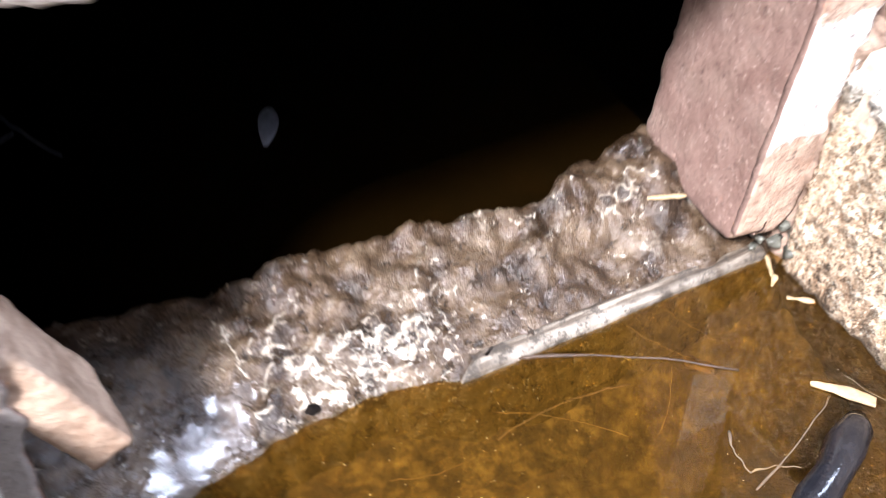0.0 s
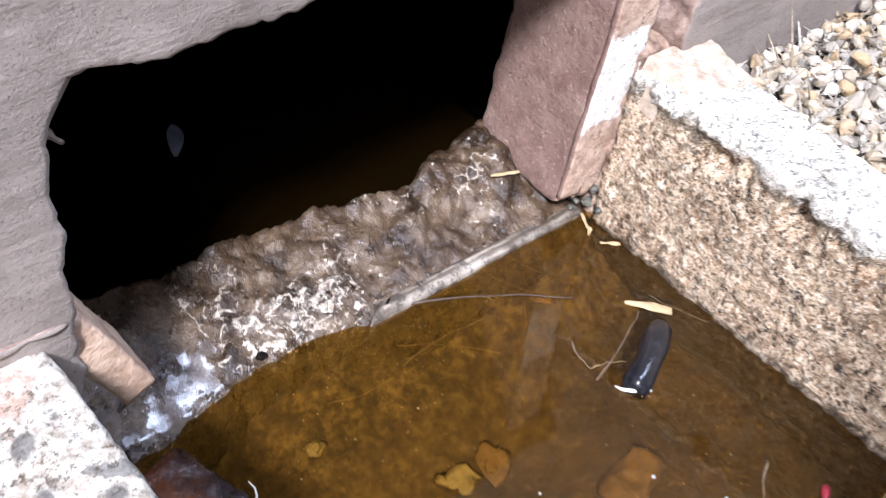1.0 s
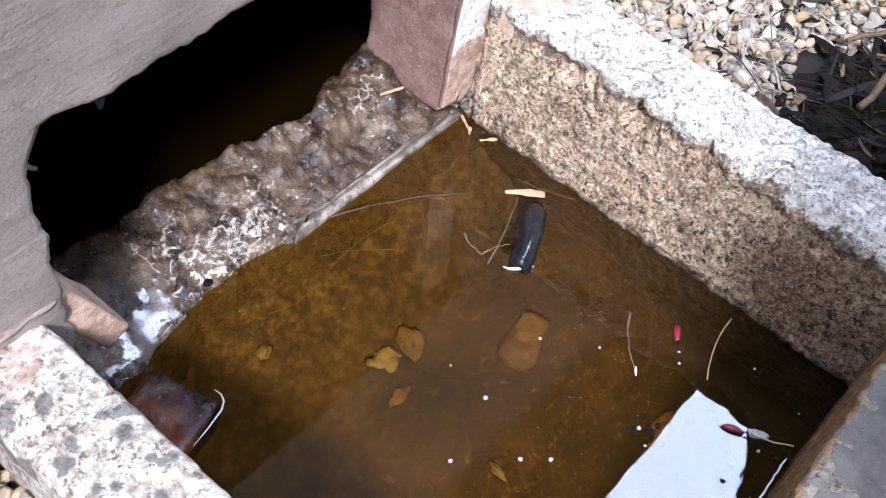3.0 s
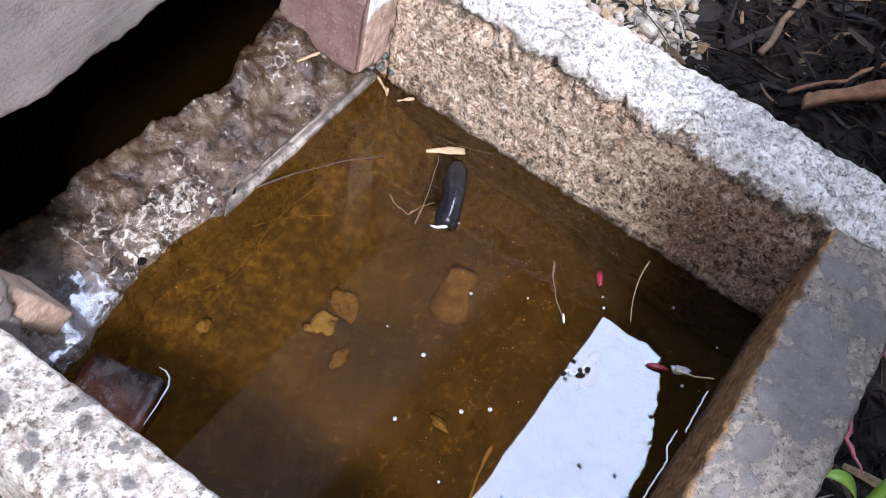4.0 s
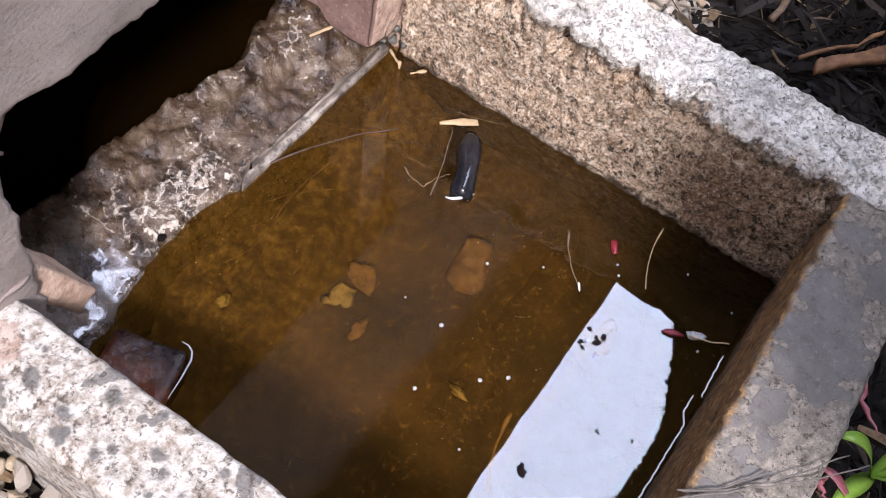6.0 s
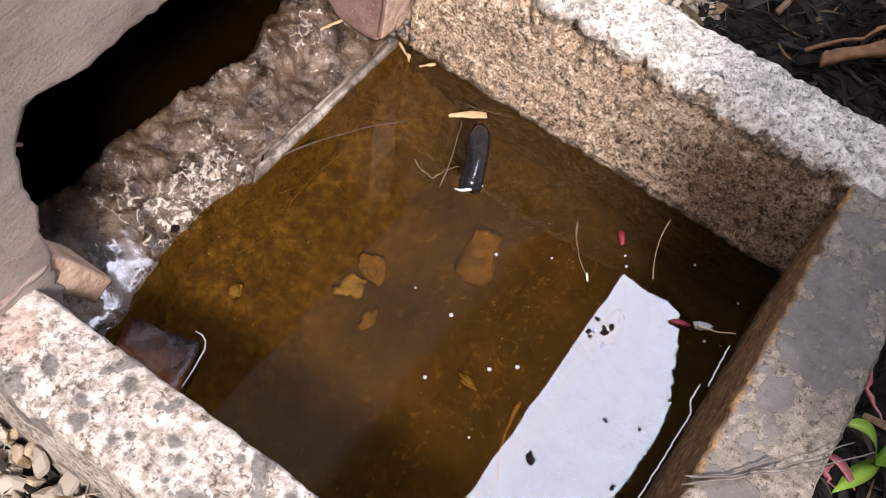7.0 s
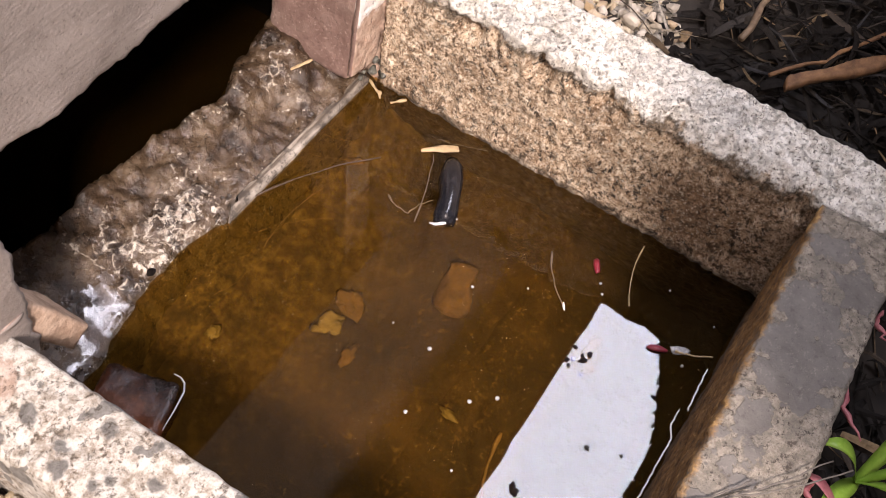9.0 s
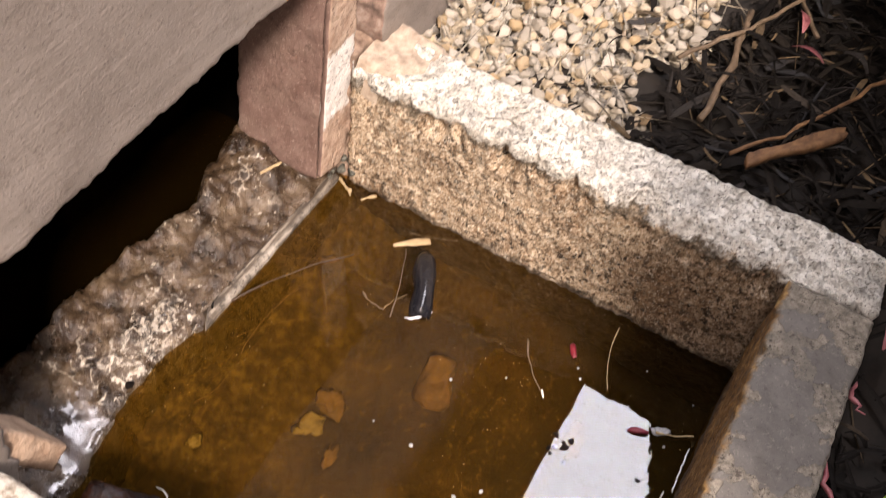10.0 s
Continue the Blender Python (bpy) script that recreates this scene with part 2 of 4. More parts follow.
def terracotta(name, light=1.0, white=False):
    m = Nodes(name)
    c = m.ramp(m.noise(40, 6, 0.65), (0.3, (0.27 * light, 0.155 * light, 0.12 * light)), (0.55, (0.36 * light, 0.225 * light, 0.18 * light)), (0.8, (0.47 * light, 0.33 * light, 0.27 * light)))
    c = m.mix(m.ramp(m.noise(14, 4), (0.5, 0.0), (0.68, 0.55)), c, (0.26, 0.18, 0.14))
    if white:
        sep = m.node("ShaderNodeSeparateXYZ", Vector=m.pos)
        z = m.math("ADD", sep.outputs["Z"], m.math("MULTIPLY", m.math("SUBTRACT", m.noise(60, 4), 0.5), 0.05))
        lime = m.math("MULTIPLY", m.ramp(z, (0.14, 0.0), (0.146, 1.0)), m.ramp(z, (0.255, 1.0), (0.252, 0.0)))
        # south faces are coloured paler tan, with a white patch at mid height
        south = m.math("MULTIPLY", m.node("ShaderNodeSeparateXYZ", Vector=m.nt.nodes.new("ShaderNodeNewGeometry").outputs["Normal"]).outputs["Y"], -1.0, True)
        south = m.ramp(south, (0.55, 0.0), (0.75, 1.0))
        c = m.mix(m.math("MULTIPLY", south, 0.85), c, m.ramp(m.noise(60, 5, 0.7), (0.35, (0.36, 0.23, 0.16)), (0.6, (0.6, 0.45, 0.34))))
        lime = m.math("MULTIPLY", lime, south)
        c = m.mix(m.math("MULTIPLY", lime, 0.95), c, (0.82, 0.79, 0.74))
    c = m.mix(m.ramp(m.noise(130, 5, 0.75), (0.34, 0.75), (0.44, 0.0)), c, (0.09, 0.05, 0.038))
    c = m.mix(m.ramp(m.noise(210, 3, 0.7), (0.6, 0.0), (0.68, 0.5)), c, (0.55, 0.42, 0.35))
    h = m.math("ADD", m.math("MULTIPLY", m.noise(90, 5), 0.7), m.math("MULTIPLY", m.noise(250, 4), 0.5))
    return m.done(c, 0.85, h, 0.7, 0.005)


def sill_mortar():
    """Wet lumpy mortar: smooth brown slime with curly pale ridges, and a film of water at its low end."""
    m = Nodes("wet_mortar")
    c = m.ramp(m.noise(26, 5, 0.62, 0.3), (0.36, (0.02, 0.0115, 0.0055)), (0.47, (0.056, 0.035, 0.02)), (0.58, (0.105, 0.071, 0.043)), (0.72, (0.21, 0.155, 0.105)))
    where = m.ramp(m.noise(8, 3), (0.4, 0.08), (0.52, 1.0))
    bend = m.node("ShaderNodeVectorMath")
    bend.operation = "MULTIPLY_ADD"
    m.put(bend.inputs[0], m.node("ShaderNodeTexNoise", Vector=m.pos, Scale=60.0, Detail=3.0).outputs["Color"])
    bend.inputs[1].default_value = (0.02, 0.02, 0.02)
    m.put(bend.inputs[2], m.pos)
    ridge = m.ramp(m.cells(62, "DISTANCE_TO_EDGE", bend.outputs[0]), (0.0, 1.0), (0.13, 0.0))
    zone = m.spots([(-0.42, 0.06, 0.04), (-0.36, 0.06, 0.045), (-0.31, 0.075, 0.035), (-0.45, 0.08, 0.025), (-0.10, 0.09, 0.02)], 0.04, 40)
    zone = m.math("MAXIMUM", zone, m.ramp(m.noise(17, 4), (0.56, 0.0), (0.64, 0.45)))
    ridge = m.math("MULTIPLY", m.math("MULTIPLY", ridge, zone), m.ramp(m.noise(60, 5, 0.75), (0.44, 0.0), (0.56, 0.85)))
    lumps = m.ramp(m.noise(95, 4, 0.7), (0.62, 0.0), (0.67, 0.7))
    crust = m.math("MULTIPLY", m.math("MAXIMUM", ridge, lumps), where)
    front = m.spots([(-0.36, 0.045, 0.026), (-0.40, 0.036, 0.024), (-0.325, 0.038, 0.022), (-0.43, 0.035, 0.014)], 0.03, 60)
    crust = m.math("MAXIMUM", crust, m.math("MULTIPLY", front, m.ramp(m.noise(85, 5, 0.75, 0.6), (0.49, 0.0), (0.56, 0.85))))
    c = m.mix(crust, c, m.ramp(m.noise(150, 3), (0.35, (0.4, 0.32, 0.235)), (0.65, (0.8, 0.73, 0.62))))
    pits = m.ramp(m.noise(80, 4, 0.7), (0.33, 0.9), (0.4, 0.0))
    c = m.mix(pits, c, (0.02, 0.013, 0.008))
    film = m.spots([(-0.50, 0.052, 0.010), (-0.475, 0.046, 0.010), (-0.49, 0.03, 0.022), (-0.515, 0.018, 0.022), (-0.462, 0.022, 0.010), (-0.54, 0.004, 0.02), (-0.575, -0.003, 0.015)], 0.016, 50)
    c = m.mix(m.math("MULTIPLY", film, 0.5), c, (0.16, 0.14, 0.13))
    under = m.ramp(m.math("ADD", m.node("ShaderNodeSeparateXYZ", Vector=m.pos).outputs["Z"], 0.5), (0.493, 0.9), (0.503, 0.0))
    c = m.mix(under, c, m.ramp(m.noise(50, 5, 0.65), (0.35, (0.05, 0.033, 0.009)), (0.65, (0.11, 0.078, 0.025))))
    h = m.math("ADD", m.math("ADD", m.noise(80, 5, 0.65), m.math("MULTIPLY", m.noise(170, 4, 0.65), 0.2)), m.math("MULTIPLY", crust, 0.2))
    h = m.math("SUBTRACT", h, m.math("MULTIPLY", pits, 0.35))
    h = m.math("MULTIPLY", h, m.math("SUBTRACT", 1.0, m.math("MULTIPLY", film, 0.5)))
    rough = m.mix(film, m.ramp(m.noise(60, 4), (0.35, 0.16), (0.65, 0.42)), (0.1, 0.1, 0.1))
    return m.done(c, rough, h, 0.6, 0.008, Specular_IOR_Level=m.ramp(film, (0.0, 0.6), (1.0, 1.0)), Coat_Weight=film, Coat_Roughness=0.17)


def wet_brick():
    """Soaked brick: red where the clay shows, black slime over its outer end."""
    m = Nodes("wet_brick")
    c = m.ramp(m.noise(30, 5, 0.7), (0.35, (0.035, 0.012, 0.006)), (0.65, (0.15, 0.048, 0.018)))
    x = m.math("ADD", m.node("ShaderNodeSeparateXYZ", Vector=m.pos).outputs["X"], m.math("MULTIPLY", m.math("SUBTRACT", m.noise(28, 5, 0.7), 0.5), 0.12))
    c = m.mix(m.ramp(m.math("ADD", x, 1.0), (0.425, 0.0), (0.465, 0.95)), c, m.ramp(m.noise(110, 5, 0.75), (0.4, (0.008, 0.006, 0.006)), (0.62, (0.03, 0.024, 0.024)), (0.72, (0.14, 0.13, 0.13))))
    return m.done(c, 0.2, m.noise(120, 5, 0.7), 0.5, 0.004)


def batten_mat():
    m = Nodes("grey_batten")
    v = m.stretch(12, 120, 120)
    c = m.ramp(m.noise(1.0, 5, 0.6, 0.3, v), (0.34, (0.035, 0.024, 0.016)), (0.5, (0.1, 0.075, 0.052)), (0.66, (0.36, 0.31, 0.25)))
    sep = m.node("ShaderNodeSeparateXYZ", Vector=m.pos)
    worn = m.math("MULTIPLY", m.ramp(sep.outputs["Y"], (0.0, 1.0), (0.004, 0.0)), m.ramp(m.noise(14, 6, 0.7), (0.42, 0.05), (0.62, 0.75)))
    c = m.mix(worn, c, (0.46, 0.41, 0.345))
    c = m.mix(m.ramp(m.noise(70, 5, 0.75), (0.4, 0.8), (0.5, 0.0)), c, (0.035, 0.027, 0.02))
    return m.done(c, 0.75, m.noise(1.0, 6, 0.7, 0.3, v), 0.5, 0.003)


def mud():
    """Silt on the basin's floor, ochre and brown with crumbs and pale flakes."""
    m = Nodes("basin_silt")
    c = m.ramp(m.noise(11, 6, 0.65), (0.3, (0.016, 0.0088, 0.0018)), (0.5, (0.032, 0.0182, 0.004)), (0.7, (0.06, 0.035, 0.0085)))
    c = m.mix(m.ramp(m.noise(85, 6, 0.75), (0.56, 0.0), (0.7, 0.85)), c, (0.17, 0.11, 0.035))
    c = m.mix(m.ramp(m.noise(45, 5, 0.7), (0.3, 0.9), (0.43, 0.0)), c, (0.03, 0.018, 0.006))
    c = m.mix(m.ramp(m.noise(130, 4, 0.7), (0.62, 0.0), (0.68, 0.5)), c, (0.22, 0.165, 0.065))
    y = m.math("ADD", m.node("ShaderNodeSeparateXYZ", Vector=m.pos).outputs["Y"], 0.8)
    # silt turns a lighter ochre towards the north
    north_ochre = m.ramp(m.math("ADD", y, m.math("MULTIPLY", m.math("SUBTRACT", m.noise(12, 4), 0.5), 0.2)), (0.52, 0.0), (0.80, 0.85))
    c = m.mix(north_ochre, c, m.ramp(m.noise(60, 5, 0.7), (0.38, (0.03, 0.018, 0.004)), (0.5, (0.065, 0.041, 0.009)), (0.64, (0.15, 0.105, 0.028))))
    # south end blackened in colour, for the shade under the south wall
    south_shade = m.ramp(m.math("ADD", y, m.math("MULTIPLY", m.math("SUBTRACT", m.noise(9, 4), 0.5), 0.16)), (0.30, 0.92), (0.44, 0.0))
    c = m.mix(south_shade, c, (0.010, 0.006, 0.002))
    return m.done(c, 0.9, m.noise(70, 5), 0.6, 0.008)


def water_mat():
    """Murky water, brown with floating silt, under a mirror set stronger than water's own."""
    m = Nodes("murky_water")
    nt = m.nt
    bump = m.node("ShaderNodeBump", Height=m.noise(9, 2), Strength=0.02, Distance=0.01).outputs[0]
    body, gloss, blend, fres = (nt.nodes.new("ShaderNode" + k) for k in ("BsdfRefraction", "BsdfAnisotropic", "MixShader", "Fresnel"))
    silt, murky = nt.nodes.new("ShaderNodeBsdfDiffuse"), nt.nodes.new("ShaderNodeMixShader")
    silt.inputs["Color"].default_value = (0.08, 0.042, 0.008, 1)
    murky.inputs[0].default_value = 0.05
    body.inputs["Color"].default_value, body.inputs["IOR"].default_value, body.inputs["Roughness"].default_value = (0.6, 0.4, 0.13, 1), 1.33, 0.08
    gloss.inputs["Color"].default_value, gloss.inputs["Roughness"].default_value = (1, 1, 1, 1), 0.0
    fres.inputs["IOR"].default_value = 1.45
    for n in (body, gloss, fres):
        nt.links.new(bump, n.inputs["Normal"])
    nt.links.new(fres.outputs[0], blend.inputs[0])
    nt.links.new(body.outputs[0], murky.inputs[1])
    nt.links.new(silt.outputs[0], murky.inputs[2])
    nt.links.new(murky.outputs[0], blend.inputs[1])
    nt.links.new(gloss.outputs[0], blend.inputs[2])
    nt.links.new(blend.outputs[0], nt.nodes["Material Output"].inputs["Surface"])
    return m.mat


def plain(name, lo, hi, scale=60, rough=0.8, bump=0.4, vary=0.0, local=False, **more):
    m = Nodes(name)
    if local:
        m.local()
    n = m.noise(scale, 5, 0.65)
    c = m.ramp(n, (0.3, lo), (0.7, hi))
    if vary:
        c = m.vary(c, vary)
    return m.done(c, rough, m.noise(scale * 3, 4), bump, 0.003, **more)


def pebble_mat():
    m = Nodes("pebble").local()
    r = m.nt.nodes.new("ShaderNodeObjectInfo").outputs["Random"]
    c = m.ramp(r, (0.0, (0.3, 0.27, 0.225)), (0.25, (0.44, 0.4, 0.34)), (0.5, (0.46, 0.37, 0.25)), (0.72, (0.54, 0.5, 0.44)), (0.9, (0.4, 0.28, 0.15)))
    c = m.mix(m.ramp(m.noise(70, 5), (0.4, 0.0), (0.7, 0.6)), c, (0.3, 0.24, 0.16))
    return m.done(c, 0.75, m.noise(160, 4), 0.35, 0.003)


def island_mat(name, *stops):
    """Colour varying from piece to piece of a joined heap."""
    m = Nodes(name)
    r = m.nt.nodes.new("ShaderNodeNewGeometry").outputs["Random Per Island"]
    c = m.ramp(r, *stops)
    c = m.mix(m.ramp(m.noise(120, 4), (0.4, 0.0), (0.7, 0.5)), c, (0.012, 0.009, 0.007))
    return m.done(c, 0.8, m.noise(180, 4), 0.4, 0.003, Specular_IOR_Level=0.15)


CONCRETE, LICHEN, SCREED, RENDER = concrete_cast(), concrete_lichen(), concrete_screed(), plaster()
BRICK, BRICK_PALE = terracotta("brick_jamb", 0.62, True), plain("brick_chunk", (0.30, 0.19, 0.125), (0.60, 0.44, 0.32), 55, 0.85, 0.7)
MORTAR = plain("fillet_mortar", (0.27, 0.2, 0.145), (0.55, 0.45, 0.35), 70, 0.9, 0.8)
BRICK_WET = wet_brick()
MORTAR_RED = plain("red_mortar", (0.13, 0.08, 0.055), (0.5, 0.36, 0.27), 60, 0.9, 0.9)
SLIMY = plain("slimy_stone", (0.05, 0.048, 0.038), (0.2, 0.2, 0.165), 90, 0.3, 0.5, 0.3, True)
SILL, BATTEN, MUD, WATER, PEBBLE = sill_mortar(), batten_mat(), mud(), water_mat(), pebble_mat()
# near-black colours stand in for the deep shade inside the hollow
SHADED_MASONRY = plain("shaded_masonry", (0.001, 0.0008, 0.0006), (0.003, 0.0023, 0.0017), 20, 0.95, Specular_IOR_Level=0.05)
SHADED_MUD = plain("shaded_mud", (0.0008, 0.0004, 0.0001), (0.0024, 0.0012, 0.0003), 14, 0.9, Specular_IOR_Level=0.03)
SOIL = plain("dark_soil", (0.006, 0.0045, 0.0033), (0.022, 0.016, 0.011), 30, 0.95)
SOFFIT = plain("soffit_paint", (0.07, 0.042, 0.018), (0.12, 0.076, 0.034), 12, 0.8)
TIMBER = plain("dark_timber", (0.03, 0.022, 0.015), (0.075, 0.055, 0.038), 15, 0.8)
BLACK = plain("black_rubber", (0.006, 0.006, 0.008), (0.02, 0.02, 0.024), 60, 0.12, 0.15)
WHITE = plain("pale_rim", (0.6, 0.62, 0.66), (0.8, 0.8, 0.82), 80, 0.4)
CHIP = plain("split_wood", (0.34, 0.235, 0.12), (0.56, 0.42, 0.24), 70, 0.7)
STRAW = plain("straw", (0.32, 0.22, 0.1), (0.55, 0.42, 0.22), 90, 0.6)
DULL_STRAW = plain("dull_straw", (0.1, 0.065, 0.025), (0.24, 0.16, 0.07), 90, 0.7)
TWIG = plain("twig", (0.07, 0.045, 0.025), (0.19, 0.13, 0.08), 80, 0.7)
STALK = plain("dry_stalk", (0.07, 0.06, 0.05), (0.17, 0.148, 0.125), 80, 0.7)
TWIG_DARK = plain("wet_twig", (0.03, 0.017, 0.009), (0.085, 0.05, 0.028), 80, 0.5)
LEAF_DEAD = plain("drowned_leaf", (0.10, 0.078, 0.027), (0.23, 0.18, 0.07), 70, 0.6)
STONE_DROWNED = plain("silted_stone", (0.05, 0.028, 0.008), (0.17, 0.105, 0.035), 42, 0.8, 0.9)
RED = plain("red_petal", (0.10, 0.004, 0.010), (0.26, 0.02, 0.032), 60, 0.4)
PINK = plain("pink_stem", (0.22, 0.05, 0.06), (0.42, 0.15, 0.155), 50, 0.5)
GREEN = plain("strap_leaf", (0.16, 0.3, 0.03), (0.28, 0.44, 0.06), 40, 0.4)
HEDGE = island_mat("hedge_leaf", (0.0, (0.02, 0.045, 0.012)), (0.5, (0.04, 0.085, 0.02)), (1.0, (0.07, 0.12, 0.03)))
MULCH = island_mat("leaf_litter", (0.0, (0.005, 0.0038, 0.003)), (0.5, (0.009, 0.007, 0.0055)), (0.76, (0.022, 0.017, 0.012)), (0.84, (0.035, 0.035, 0.037)), (0.93, (0.085, 0.06, 0.036)), (1.0, (0.24, 0.165, 0.09)))
GRAVEL_LOW = island_mat("gravel_low", (0.0, (0.22, 0.2, 0.17)), (0.4, (0.42, 0.38, 0.32)), (0.7, (0.5, 0.4, 0.26)), (1.0, (0.6, 0.57, 0.5)))
BARK = plain("orange_bark", (0.07, 0.03, 0.014), (0.30, 0.155, 0.065), 35, 0.75)
FOAM = plain("scum", (0.7, 0.7, 0.68), (0.85, 0.85, 0.85), 80, 0.3)
BUBBLE = plain("bubble_film", (0.2, 0.2, 0.2), (0.55, 0.55, 0.55), 300, 0.06, 0.1)
SCRAP = plain("grey_scrap", (0.08, 0.09, 0.11), (0.18, 0.2, 0.24), 60, 0.6)
CRUMB = plain("dark_crumb", (0.004, 0.003, 0.0025), (0.016, 0.011, 0.008), 90, 0.9, Specular_IOR_Level=0.1)


# ---- mesh helpers ----
def mesh_of(name, bm, material, smooth=True):
    me = bpy.data.meshes.new(name)
    bm.normal_update()
    bm.to_mesh(me)
    bm.free()
    me.materials.append(material)
    if smooth:
        me.polygons.foreach_set("use_smooth", [True] * len(me.polygons))
    return me


def part(name, bm, material, parent, label="", smooth=True):
    ob = new(name, mesh_of(name, bm, material, smooth))
    ob.parent = parent
    return tagged(ob, label)


def solo(name, bm, material, label, category, group="", kind="", smooth=True):
    return tagged(new(name, mesh_of(name, bm, material, smooth)), label, category, group, kind)


def holder(name, label, category, at=(0, 0, 0), group="", kind=""):
    ob = new(name)
    ob.empty_display_size = 0.02
    ob.location = at
    return tagged(ob, label, category, group, kind)


def fbm(p, scale, octaves=3):
    return noise.fractal(Vector(p) * scale, 0.9, 2.0, octaves)


def rough_box(lo, hi, step, r, amp, scale, seed=0.0, amp2=0.0, scale2=90.0, turn=None):
    """A rounded box with fine faces and uneven sides."""
    lo, hi = Vector(lo), Vector(hi)
    size = hi - lo
    n = [max(2, round(s / step)) for s in size]
    bm, made = bmesh.new(), {}

    def vert(i, j, k):
        if (i, j, k) not in made:
            p = Vector((lo.x + size.x * i / n[0], lo.y + size.y * j / n[1], lo.z + size.z * k / n[2]))
            q = Vector([min(max(p[a], lo[a] + r), hi[a] - r) for a in range(3)])
            d = (p - q).normalized()
            s = p + Vector((seed, seed * 1.7, -seed))
            p = q + d * (r + amp * fbm(s, scale) + (amp2 * fbm(s, scale2, 2) if amp2 else 0))
            made[i, j, k] = bm.verts.new(turn @ p if turn else p)
        return made[i, j, k]

    for a in range(3):
        b, c = (a + 1) % 3, (a + 2) % 3
        for side in (0, n[a]):
            for u in range(n[b]):
                for v in range(n[c]):
                    quad = []
                    for du, dv in ((0, 0), (1, 0), (1, 1), (0, 1)):
                        ijk = [0, 0, 0]
                        ijk[a], ijk[b], ijk[c] = side, u + du, v + dv
                        quad.append(vert(*ijk))
                    bm.faces.new(quad if side else quad[::-1])
    return bm


def sheet(xs, ys, height, skip=None):
    """A height field over the lines xs and ys."""
    bm = bmesh.new()
    v = [[None] * len(ys) for _ in xs]
    for i, x in enumerate(xs):
        for j, y in enumerate(ys):
            v[i][j] = bm.verts.new((x, y, height(x, y)))
    for i in range(len(xs) - 1):
        for j in range(len(ys) - 1):
            if skip is None or not skip((xs[i] + xs[i + 1]) / 2, (ys[j] + ys[j + 1]) / 2):
                bm.faces.new((v[i][j], v[i + 1][j], v[i + 1][j + 1], v[i][j + 1]))
    for loose in [w for w in bm.verts if not w.link_faces]:
        bm.verts.remove(loose)
    return bm


def steps(a, b, step):
    n = max(1, round((b - a) / step))
    return [a + (b - a) * i / n for i in range(n + 1)]


def tube(points, radii, sides=7):
    """A tapering tube along points."""
    bm = bmesh.new()
    pts = [Vector(p) for p in points]
    rings = []
    for i, p in enumerate(pts):
        d = (pts[min(i + 1, len(pts) - 1)] - pts[max(i - 1, 0)]).normalized()
        a = d.cross(Vector((0.13, 0.21, 1))).normalized()
        b = d.cross(a)
        r = radii[min(i, len(radii) - 1)]
        rings.append([bm.verts.new(p + (a * math.cos(t) + b * math.sin(t)) * r) for t in [2 * math.pi * k / sides for k in range(sides)]])
    for r0, r1 in zip(rings, rings[1:]):
        for k in range(sides):
            bm.faces.new((r0[k], r0[(k + 1) % sides], r1[(k + 1) % sides], r1[k]))
    bm.faces.new(rings[0][::-1])
    bm.faces.new(rings[-1])
    return bm


def curve_points(a, b, n, sag, wiggle, seed):
    """Points from a to b, bowed sideways by sag and uneven by wiggle."""
    a, b = Vector(a), Vector(b)
    side = (b - a).cross(Vector((0, 0, 1))).normalized()
    out = []
    for i in range(n + 1):
        t = i / n
        w = wiggle * noise.noise(Vector((seed, t * 5, 0)))
        out.append(a.lerp(b, t) + side * (sag * 4 * t * (1 - t) + w))
    return out


def lump(rx, ry, rz, rough=0.25, seed=0.0, sub=2):
    """An uneven stone about its own middle."""
    bm = bmesh.new()
    bmesh.ops.create_icosphere(bm, subdivisions=sub, radius=1.0)
    for v in bm.verts:
        k = 1 + rough * noise.noise(v.co * 1.3 + Vector((seed, 2 * seed, 0))) + rough * 0.4 * noise.noise(v.co * 3 + Vector((0, seed, seed)))
        v.co = Vector((v.co.x * rx, v.co.y * ry, v.co.z * rz)) * k
    return bm


def leaf(length, width, bend, seed, n=6):
    """A thin pointed leaf along x, with thickness and curl."""
    bm = bmesh.new()
    rows = []
    for i in range(n + 1):
        t = i / n
        w = width * math.sin(math.pi * min(max(t, 0.03), 0.97)) ** 0.7 / 2 * (1 + 0.25 * noise.noise(Vector((t * 6, seed, 0))))
        z = bend * math.sin(math.pi * t) + 0.15 * bend * noise.noise(Vector((t * 4, seed, 3)))
        rows.append([bm.verts.new((length * (t - 0.5), s * w, z + 0.25 * abs(s) * w)) for s in (-1, 0, 1)])
    for r0, r1 in zip(rows, rows[1:]):
        for k in range(2):
            bm.faces.new((r0[k], r1[k], r1[k + 1], r0[k + 1]))
    geom = bmesh.ops.extrude_face_region(bm, geom=bm.faces[:])
    for v in geom["geom"]:
        if isinstance(v, bmesh.types.BMVert):
            v.co.z -= 0.0006
    bmesh.ops.recalc_face_normals(bm, faces=bm.faces)
    return bm


